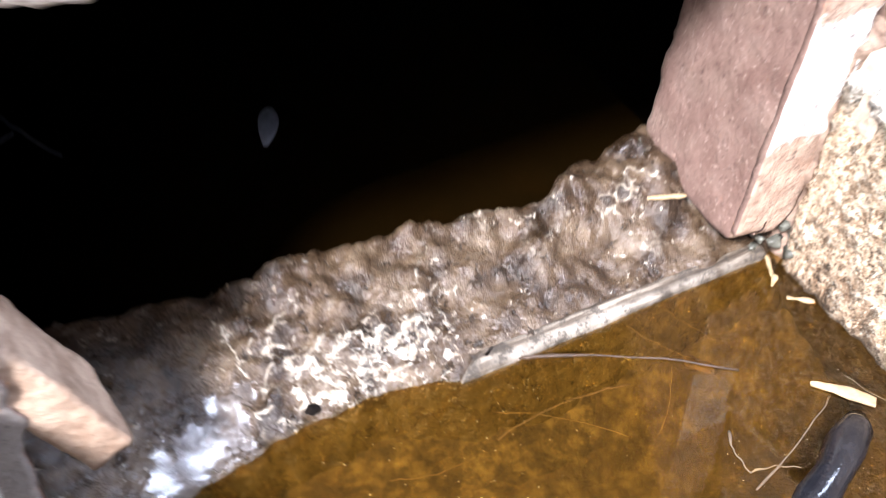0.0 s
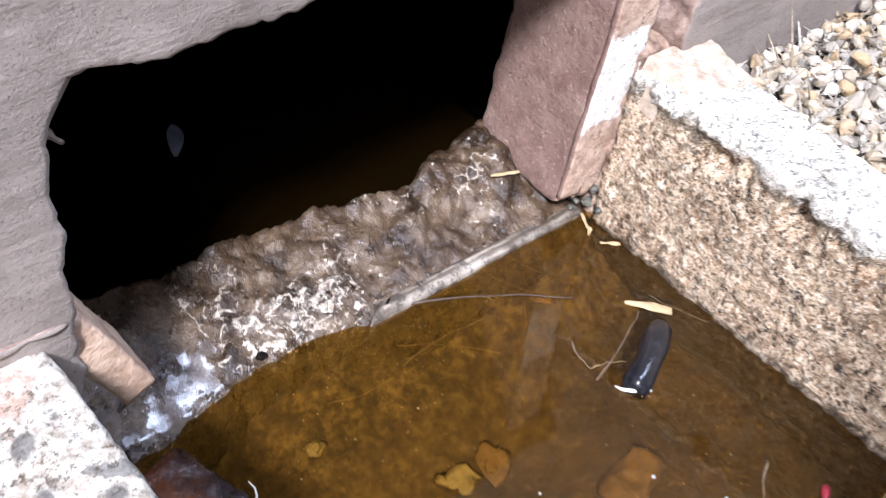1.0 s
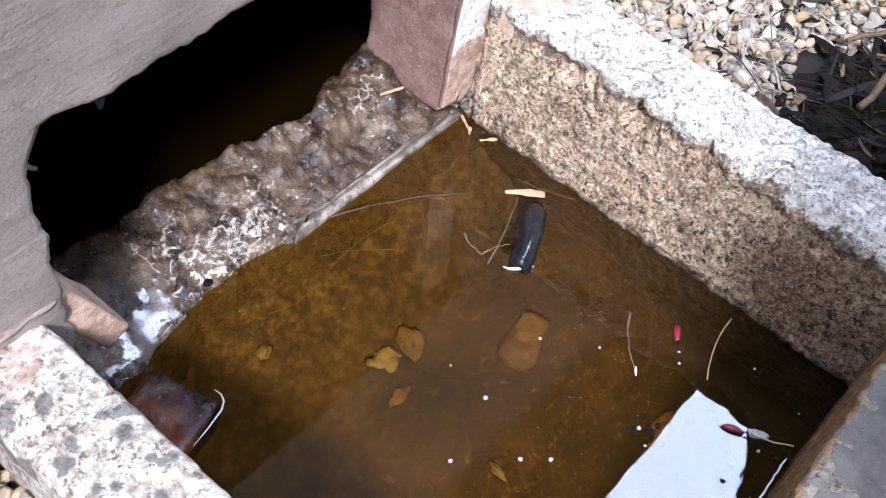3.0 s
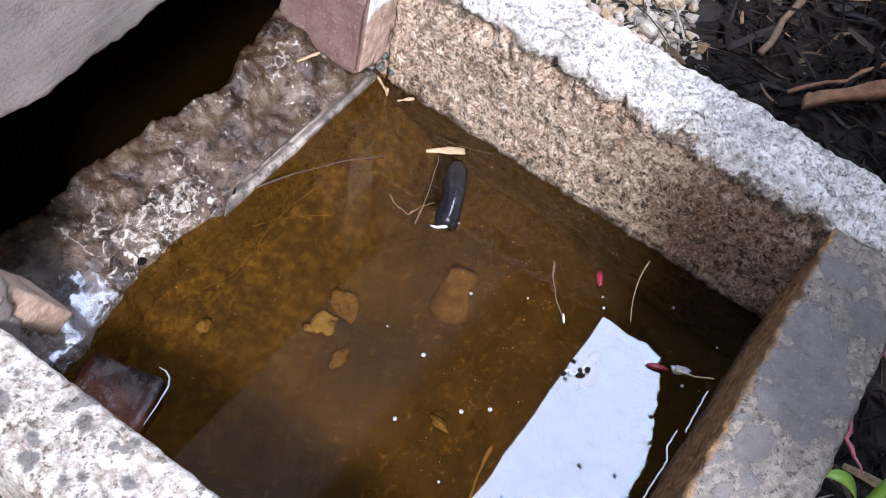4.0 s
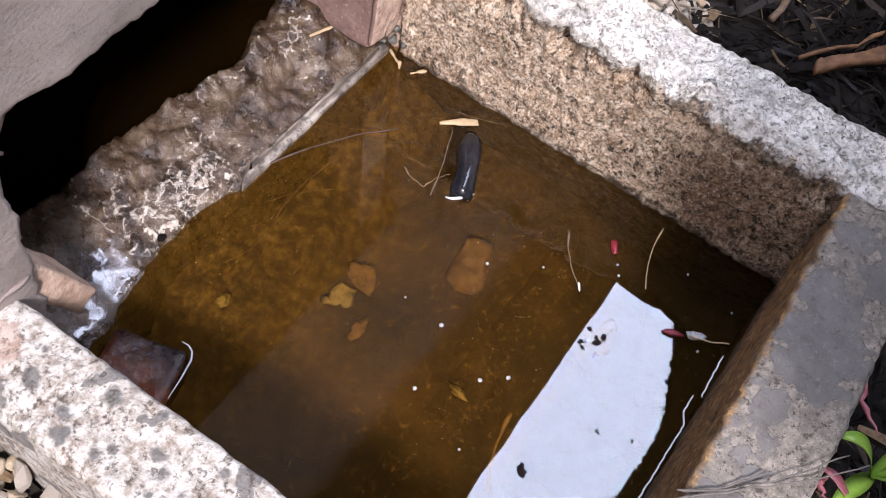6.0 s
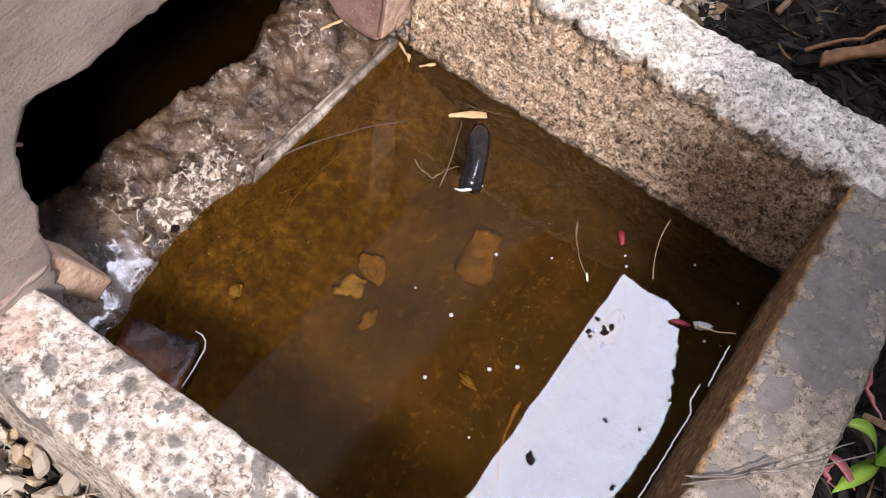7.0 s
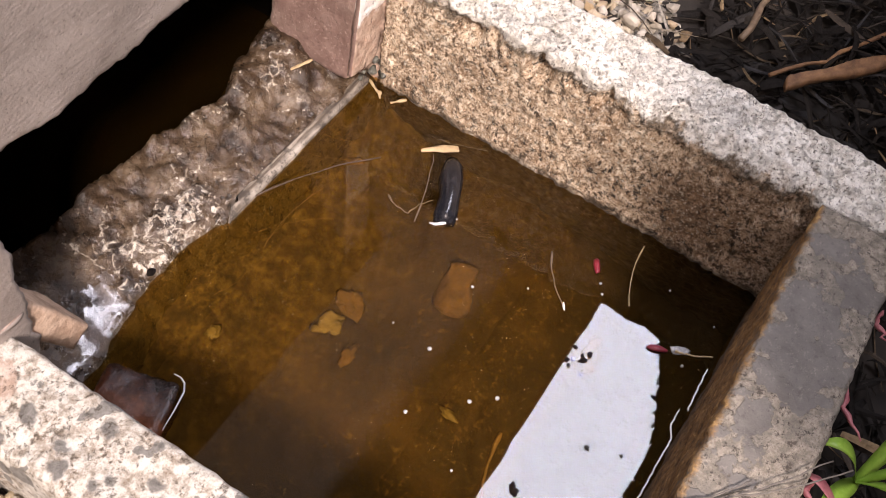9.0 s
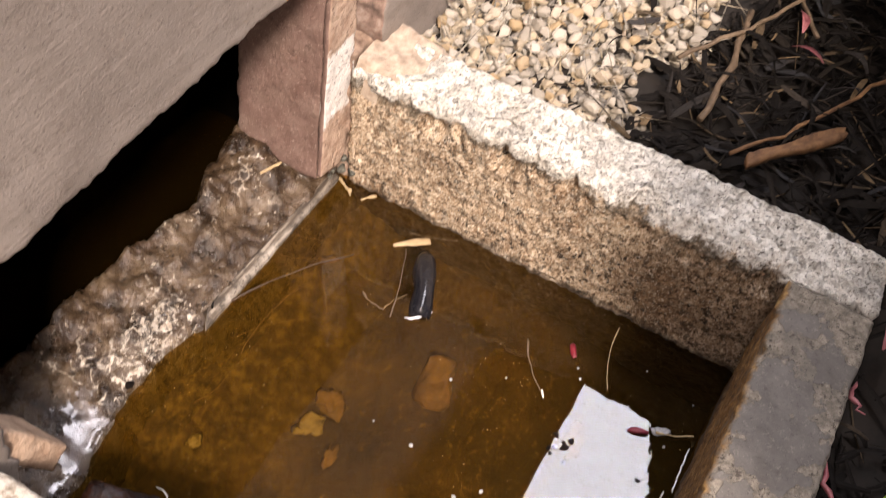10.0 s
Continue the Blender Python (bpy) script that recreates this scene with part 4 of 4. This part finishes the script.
plant = holder("strap_plant", "small bright green strap-leaved plant beside the basin", "plant", (-0.252, -0.776, 0.13))
for n, (tip, rise, w) in enumerate([((-0.022, 0.062, 0.05), 0.035, 0.017), ((-0.08, 0.03, 0.035), 0.008, 0.02), ((0.09, -0.03, 0.06), 0.03, 0.018), ((0.03, -0.13, 0.05), 0.06, 0.018), ((-0.06, -0.09, 0.05), 0.04, 0.017)]):
    part("leaf", strap((0, 0, 0), tip, rise, w, n), GREEN, plant)
for n, (a, b) in enumerate([((-0.165, -0.722, 0.165), (-0.229, -0.758, 0.165)), ((-0.06, -0.722, 0.165), (-0.10, -0.742, 0.17)), ((-0.29, -0.738, 0.15), (-0.318, -0.748, 0.155))]):
    solo("pink_twig", tube(curve_points(a, b, 8, 0.01, 0.01, n + 20), [0.001, 0.0026, 0.002, 0.0034, 0.003, 0.0034, 0.002, 0.0014, 0.0008], 7), PINK, "pink fleshy fallen twig beside the basin", "twig", "pink twigs")
for n, (a, b) in enumerate([((-0.443, -0.619, TOP + 0.004), (-0.306, -0.733, TOP + 0.012)), ((-0.431, -0.623, TOP + 0.003), (-0.302, -0.753, TOP + 0.010)), ((-0.433, -0.617, TOP + 0.003), (-0.367, -0.676, TOP + 0.005))]):
    solo("grass_stalk", tube(curve_points(a, b, 14, 0.006, 0.003, n), [0.0007, 0.0014, 0.0013, 0.001] + [0.0009] * 11, 6), STALK, "thin grey dry grass stalk across the basin wall", "stalk", "dry stalks")


# ---- shrubs out of view, added to edge the mirrored sky and shade litter ----
def crown(seed, count, lo, hi, keep, edge=0):
    """Many small leaves, in clumps with gaps."""
    rng, bm, made = random.Random(seed), bmesh.new(), 0
    for i in range(count * 4):
        x, y, z = (rng.uniform(a, b) for a, b in zip(lo, hi))
        if i % 5 < edge:
            y = rng.uniform(hi[1] - 0.22, hi[1])
        if fbm((x, y, z), 3.6, 2) < -0.1 or not keep(x, y, z):
            continue
        m = Matrix.Translation((x, y, z)) @ Euler((rng.uniform(-1, 1), rng.uniform(-1, 1), rng.uniform(0, 6.3))).to_matrix().to_4x4()
        s = rng.uniform(0.022, 0.05) * (0.3 if y > -0.66 else 1.0)
        v = [bm.verts.new(m @ Vector(p)) for p in ((-s, 0, 0), (0, -0.4 * s, 0.1 * s), (s, 0, -0.1 * s), (0, 0.4 * s, 0.1 * s))]
        bm.faces.new((v[0], v[1], v[2]))
        bm.faces.new((v[0], v[2], v[3]))
        made += 1
        if made >= count:
            break
    return bm


def shrub_face(x, z):
    """Shrub's reach to the house, fuller eastwards to fit the mirrored sky in view."""
    u = x - 0.65 * (z - 1.78)
    return float(np.interp(u, [0.8, 0.92, 1.13], [-0.604, -0.553, -0.472])) + 0.008 * noise.noise(Vector((x * 9, z * 9, 0)))


shrub = holder("shrub", "dense dark green shrub, unseen, added to edge the mirrored sky and shade litter", "shrub", (0.6, -1.0, 0.1))
part("trunk", tube([(0, 0, 0), (0.02, 0.0, 0.5), (-0.03, 0.02, 1.1), (0, 0, 1.7)], [0.03, 0.025, 0.02, 0.008]), TWIG, shrub)
for n, tip in enumerate([(0.3, 0.25, 1.3), (-0.35, 0.1, 1.2), (0.1, -0.3, 1.4), (-0.3, 0.3, 1.6), (0.35, -0.2, 1.7)]):
    part("limb", tube([(0, 0, 0.5 + 0.1 * n), (tip[0] * 0.5, tip[1] * 0.5, tip[2] * 0.75), tip], [0.016, 0.011, 0.005]), TWIG, shrub)
crown_ob = part("crown", crown(11, 56000, (0.08, -1.5, 0.24), (1.2, -0.44, 2.2), lambda x, y, z: y < shrub_face(x, z) and z > 0.24 + 1.5 * max(0.0, 0.7 - x) + 0.8 * max(0.0, y + 0.75) and ((x - 0.64) / 0.56) ** 4 + ((y + 0.95) / 0.52) ** 4 + ((z - 1.3) / 0.95) ** 4 < 1 + 0.35 * noise.noise(Vector((x * 5, y * 5, z * 5))), 3), HEDGE, shrub, smooth=False)
crown_ob.matrix_parent_inverse = Matrix.Translation((-0.6, 1.0, -0.1))
# leaves added out of view, to keep light off the far litter
shade_skirt = part("low_crown", crown(13, 14000, (0.3, -1.0, 0.4), (1.2, -0.36, 1.15), lambda x, y, z: x - 0.65 * (z - 1.78) > 1.2 and y < -0.40 + 0.04 * noise.noise(Vector((x * 7, y * 7, 4)))), HEDGE, shrub, smooth=False)
shade_skirt.matrix_parent_inverse = Matrix.Translation((-0.6, 1.0, -0.1))
# added out of view, so that its shadow darkens the southeast corner
low = holder("shrub", "smaller dark green shrub, unseen, added to shade the basin's southeast corner", "shrub", (-0.45, -1.15, 0.1))
part("trunk", tube([(0, 0, 0), (0.02, 0.01, 0.4), (-0.02, 0.03, 0.9), (0, 0.02, 1.2)], [0.02, 0.016, 0.012, 0.005]), TWIG, low)
for n, tip in enumerate([(0.2, 0.1, 0.9), (-0.2, 0.05, 0.85), (0.05, -0.2, 1.0)]):
    part("limb", tube([(0, 0, 0.35 + 0.1 * n), (tip[0] * 0.5, tip[1] * 0.5, tip[2] * 0.75), tip], [0.01, 0.007, 0.003]), TWIG, low)
low_crown = part("crown", crown(12, 2200, (-0.8, -1.45, 0.6), (-0.15, -0.84, 1.4), lambda x, y, z: ((x + 0.47) / 0.33) ** 2 + ((y + 1.13) / 0.3) ** 2 + ((z - 1.0) / 0.4) ** 2 < 1), HEDGE, low, smooth=False)
low_crown.matrix_parent_inverse = Matrix.Translation((0.45, 1.15, -0.1))

# ---- things in and on the water ----
tube_pts = [(-0.055, -0.172, -0.002), (-0.066, -0.180, 0.002), (-0.085, -0.189, 0.003), (-0.11, -0.203, 0.002), (-0.135, -0.213, -0.001), (-0.147, -0.218, -0.004)]
pipe = holder("black_tube", "glossy black rubber tube half afloat in the water", "tube")
part("body", tube(tube_pts, [0.009, 0.014, 0.0165, 0.0138, 0.016, 0.014], 18), BLACK, pipe)
rim = tube([(-0.159, -0.203, 0.001), (-0.157, -0.211, 0.002), (-0.15, -0.2185, 0.003), (-0.141, -0.2225, 0.002), (-0.132, -0.229, 0.001)], [0.001, 0.0018, 0.0022, 0.0018, 0.001], 7)
part("rim", rim, WHITE, pipe, "pale wet rim at the tube's end")
shaving = rough_box((-0.026, -0.0055, -0.0015), (0.026, 0.0055, 0.002), 0.003, 0.0012, 0.0012, 60)
for v in shaving.verts:
    v.co.y = v.co.y * min(1.0, 0.3 + (v.co.x + 0.026) * 28) - 2 * v.co.x ** 2
solo("wood_chip", shaving, CHIP, "pale split wood chip afloat", "wood chip").matrix_world = pose(-0.0485, -0.1485, 0.002, 0, 0, -48)
for n, (x, y, rz, l) in enumerate([(-0.013, -0.057, -35, 0.024), (-0.020, -0.030, 35, 0.014), (-0.011, -0.014, 62, 0.026)]):
    solo("wood_sliver", rough_box((-l / 2, -0.002, -0.001), (l / 2, 0.0022, 0.0012), 0.002, 0.0008, 0.0016, 70, n), CHIP, "small pale wood sliver afloat in the corner", "wood chip", "slivers").matrix_world = pose(x, y, 0.002, 0, 0, rz)
solo("wood_sliver", rough_box((-0.018, -0.0018, -0.001), (0.018, 0.0022, 0.0012), 0.002, 0.0008, 0.0014, 70, 5), CHIP, "pale wood sliver lying on the wet sill", "wood chip", "slivers").matrix_world = pose(-0.075, 0.063, sill_height(-0.075, 0.063) + 0.006, 6, 0, -20)
for n, (a, b, sag, r, m_, what) in enumerate([
    ((-0.262, -0.004, 0.003), (-0.109, -0.093, 0.001), -0.008, 0.0017, TWIG_DARK, "long thin brown twig afloat"),
    ((-0.169, -0.187, 0.001), (-0.063, -0.147, 0.003), 0.003, 0.0012, TWIG, "dull brown straw afloat beside the black tube"),
    ((-0.1538, -0.1361, 0.001), (-0.163, -0.174, 0.001), 0.004, 0.0014, TWIG, "bent brown twig afloat"),
    ((-0.162, -0.1735, 0.001), (-0.1262, -0.1874, 0.001), -0.003, 0.001, DULL_STRAW, "short pale straw afloat"),
    ((-0.02, -0.447, 0.002), (-0.113, -0.473, 0.001), 0.006, 0.0012, STRAW, "yellow grass stem afloat"),
    ((-0.10, -0.353, 0.0), (-0.163, -0.404, 0.002), 0.005, 0.0016, TWIG, "dark thin twig with a pale end afloat"),
    ((-0.19, -0.06, -0.012), (-0.31, -0.055, -0.02), 0.008, 0.0012, TWIG, "thin brown drowned twig"),
    ((-0.35, -0.43, -0.02), (-0.44, -0.46, -0.03), 0.006, 0.003, DULL_STRAW, "drowned blade of dry grass"),
]):
    solo("twig", tube(curve_points(a, b, 12, sag, 0.0022, n + 40), [r * 0.7, r, r, r * 0.8, r * 0.5], 6), m_, what, "twig")
solo("pale_tip", lump(0.007, 0.0016, 0.0015, 0.3, 3), FOAM, "white tip of a stem afloat", "scrap").matrix_world = pose(-0.163, -0.406, 0.001, 0, 0, 35)
for n, (x, y, rz) in enumerate([(-0.084, -0.411, 30), (-0.147, -0.531, -70)]):
    solo("red_petal", lump(0.0125, 0.0042, 0.003, 0.45, n), RED, "dark red fallen petal afloat", "petal", "red petals").matrix_world = pose(x, y, 0.002, 0, 0, rz)
for n, (x, y, s) in enumerate([(-0.345, -0.381, 4.0), (-0.40, -0.328, 3.6), (-0.314, -0.305, 4.0), (-0.208, -0.3, 3.2), (-0.322, -0.405, 4.0), (-0.105, -0.428, 2.6), (-0.118, -0.437, 2.6), (-0.06, -0.505, 2.2), (-0.222, -0.452, 4.0), (-0.135, -0.548, 3.2), (-0.15, -0.566, 3.0), (-0.128, -0.556, 2.5), (-0.075, -0.575, 2.2), (-0.168, -0.357, 2.4), (-0.43, -0.41, 2.5), (-0.31, -0.25, 2.0), (-0.235, -0.47, 2.6), (-0.48, -0.50, 3.5)]):
    solo("bubble", lump(s * 0.0007, s * 0.0007, s * 0.0006, 0.3, n), BUBBLE, "small pale bubble of scum afloat", "bubble", "floating bubbles").matrix_world = pose(x, y, 0.0008)
for n, (x, y, s) in enumerate([(-0.408, -0.479, 8), (-0.315, -0.522, 4), (-0.2057, -0.4471, 4), (-0.2162, -0.4638, 6), (-0.2273, -0.4469, 4), (-0.2045, -0.4662, 5), (-0.211, -0.459, 4), (-0.233, -0.452, 3), (-0.209, -0.5563, 4), (-0.382, -0.5825, 5), (-0.455, -0.55, 5), (-0.38, -0.57, 4), (-0.30, -0.56, 3)]):
    solo("floating_crumb", lump(s * 0.0008, s * 0.0005, s * 0.0004, 0.95, n * 2 + 0.7, 3), CRUMB, "dark crumb of bark afloat", "crumb", "floating crumbs").matrix_world = pose(x, y, 0.001, 0, 0, 40 + 30 * n)
def scum(points, r, seed):
    """A thin wavering white line through the given turns, modelled for the waterline's highlight."""
    xs, ys = zip(*points)
    return tube([(x, float(np.interp(-x, [-v for v in xs], ys)) + 0.0012 * noise.noise(Vector((x * 150, seed, 0))) + 0.0008 * noise.noise(Vector((x * 420, seed, 2))), 0.0008) for x in steps(xs[0], xs[-1], -0.003)], [r * k for k in (0.5, 0.8, 1.0, 0.7, 1.1)] + [r] * 60, 5)


for line in ([(-0.135, -0.5936), (-0.169, -0.5958), (-0.2005, -0.5981)], [(-0.2047, -0.5895), (-0.2288, -0.5895), (-0.248, -0.5985), (-0.2706, -0.598), (-0.302, -0.599), (-0.42, -0.6)]):
    solo("scum_line", scum(line, 0.0012, line[0][0]), FOAM, "thin wavy white line along the wall, standing for the waterline's highlight", "scum line", kind="stuff")
for n, (x, y, l, w, rz, mt, what) in enumerate([
    (-0.43, -0.07, 0.022, 0.018, 20, LEAF_DEAD, "small yellow drowned leaf scrap"),
    (-0.325, -0.17, 0.04, 0.03, -30, LEAF_DEAD, "crumpled yellow drowned leaf on silt"),
    (-0.285, -0.17, 0.05, 0.035, 60, STONE_DROWNED, "brown drowned leaf on the silt"),
    (-0.35, -0.215, 0.03, 0.02, 10, STONE_DROWNED, "small brown drowned leaf on the silt"),
    (-0.345, -0.36, 0.025, 0.015, 80, LEAF_DEAD, "small yellow drowned leaf scrap"),
    (-0.11, -0.05, 0.04, 0.015, 120, STONE_DROWNED, "brown drowned leaf on the silt"),
    (-0.17, -0.015, 0.03, 0.01, 100, LEAF_DEAD, "yellow drowned leaf on the silt"),
    (-0.15, -0.46, 0.05, 0.03, 10, STONE_DROWNED, "brown drowned leaf on the silt"),
]):
    solo("drowned_leaf", lump(l * 0.45, w * 0.42, 0.002, 0.9, n * 2.3 + 7, 3), mt, what, "leaf", "drowned leaves").matrix_world = pose(x, y, floor_height(x, y) + 0.004, 4, 3, rz)
solo("drowned_stone", rough_box((-0.04, -0.023, -0.02), (0.04, 0.023, 0.012), 0.005, 0.014, 0.007, 22, 5.0, 0.002, 80), STONE_DROWNED, "oblong ochre stone under the water", "stone").matrix_world = pose(-0.185, -0.27, -0.089, 0, 0, 14)


# ---- ragged shreds on the opening's edge ----
for n, (x, z, l) in enumerate([(-0.50, 0.431, 0.008), (-0.475, 0.432, 0.006), (-0.55, 0.431, 0.005), (-0.35, 0.432, 0.006)]):
    solo("mortar_shred", tube(curve_points((x, -0.018, z + 0.006), (x + 0.008, -0.012, z - l), 5, 0.003, 0.004, n), [0.007, 0.005, 0.003, 0.0008], 7), RENDER, "shred of mortar hanging from the opening's edge", "mortar", "mortar shreds")
for n, (x, y, z, l) in enumerate([(-0.618, -0.004, 0.385, 0.012)]):
    solo("mortar_shred", tube(curve_points((x - 0.012, y, z + 0.012), (x + 0.006, y - 0.003, z - l), 6, 0.004, 0.006, n + 9), [0.004, 0.0045, 0.003, 0.004, 0.002], 7), RENDER, "flake of mortar clinging inside the opening", "mortar", "mortar shreds")
solo("pale_scrap", leaf(0.048, 0.02, 0.006, 4), SCRAP, "pale leaf-shaped scrap floating in the dark hollow", "scrap").matrix_world = pose(-0.33, 0.345, 0.004, 10, -10, 62)
# ---- scraps in the hollow and by the petals ----
for n, (a, b) in enumerate([((-0.558, 0.49, 0.004), (-0.515, 0.385, 0.006)), ((-0.575, 0.43, 0.004), (-0.546, 0.437, 0.005))]):
    solo("pale_fibre", tube(curve_points(a, b, 8, 0.004, 0.006, n + 60), [0.0012, 0.0016, 0.001], 6), SCRAP, "pale stiff fibre in the dark hollow", "fibre", "pale fibres")
solo("plastic_scrap", lump(0.011, 0.005, 0.002, 0.9, 6, 3), BUBBLE, "crumpled pale plastic scrap afloat by a petal", "scrap").matrix_world = pose(-0.133, -0.556, 0.002, 0, 0, -60)
solo("wood_sliver", tube(curve_points((-0.138, -0.55, 0.003), (-0.118, -0.592, 0.004), 6, 0.002, 0.002, 3), [0.002, 0.0016, 0.001], 6), STRAW, "thin brown sliver afloat by a petal", "wood chip", "slivers")
solo("scum_line", tube([(x, front(x) - 0.003 + 0.002 * noise.noise(Vector((x * 60, 0, 0))), 0.0008) for x in steps(-0.60, -0.44, 0.008)], [0.0004, 0.0008, 0.0005] + [0.0006] * 20, 5), FOAM, "thin pale scum line along the wet sill", "scum line", kind="stuff")
solo("dark_pebble", lump(0.006, 0.005, 0.004, 0.3, 2), CRUMB, "tiny black pebble at the sill's wet edge", "pebble").matrix_world = pose(-0.43, 0.02, 0.008)


def dust():
    """Specks of dust and husk lying on the water."""
    rng, bm = random.Random(21), bmesh.new()
    for _ in range(1100):
        x, y = rng.uniform(-0.645, -0.004), rng.uniform(-0.595, -0.01)
        if fbm((x, y, 9), 5, 2) < rng.uniform(-0.3, 0.3):
            continue
        a, b = rng.uniform(0.0003, 0.0011) * rng.choice((0.6, 0.8, 1.2)), rng.uniform(0.0003, 0.0006)
        m = Matrix.Translation((x, y, 0.0006)) @ Matrix.Rotation(rng.uniform(0, 6.3), 4, "Z")
        v = [bm.verts.new(m @ Vector(p)) for p in ((-a, 0, 0), (0, -b, 0), (a, 0, 0), (0, b, 0), (0, 0, b), (0, 0, -b))]
        for i in range(4):
            bm.faces.new((v[i], v[(i + 1) % 4], v[4]))
            bm.faces.new((v[(i + 1) % 4], v[i], v[5]))
    return bm


solo("floating_dust", dust(), STRAW, "fine pale dust and husks on the water", "dust", kind="stuff")
for n, (a, b, sag) in enumerate([((-0.16, -0.01, -0.006), (-0.13, -0.06, -0.012), 0.006), ((-0.12, -0.008, -0.006), (-0.10, -0.055, -0.01), 0.004), ((-0.30, -0.03, -0.02), (-0.22, -0.10, -0.015), -0.012), ((-0.40, -0.05, -0.02), (-0.33, -0.06, -0.02), 0.01), ((-0.20, -0.11, -0.012), (-0.15, -0.06, -0.012), 0.008), ((-0.035, -0.135, 0.0), (-0.01, -0.20, 0.001), 0.003)]):
    solo("drowned_straw", tube(curve_points(a, b, 10, sag * 0.5, 0.002, n + 90), [0.0003, 0.0006, 0.0003], 5), DULL_STRAW, "hair-thin dull brown drowned straw", "straw", "drowned straws")
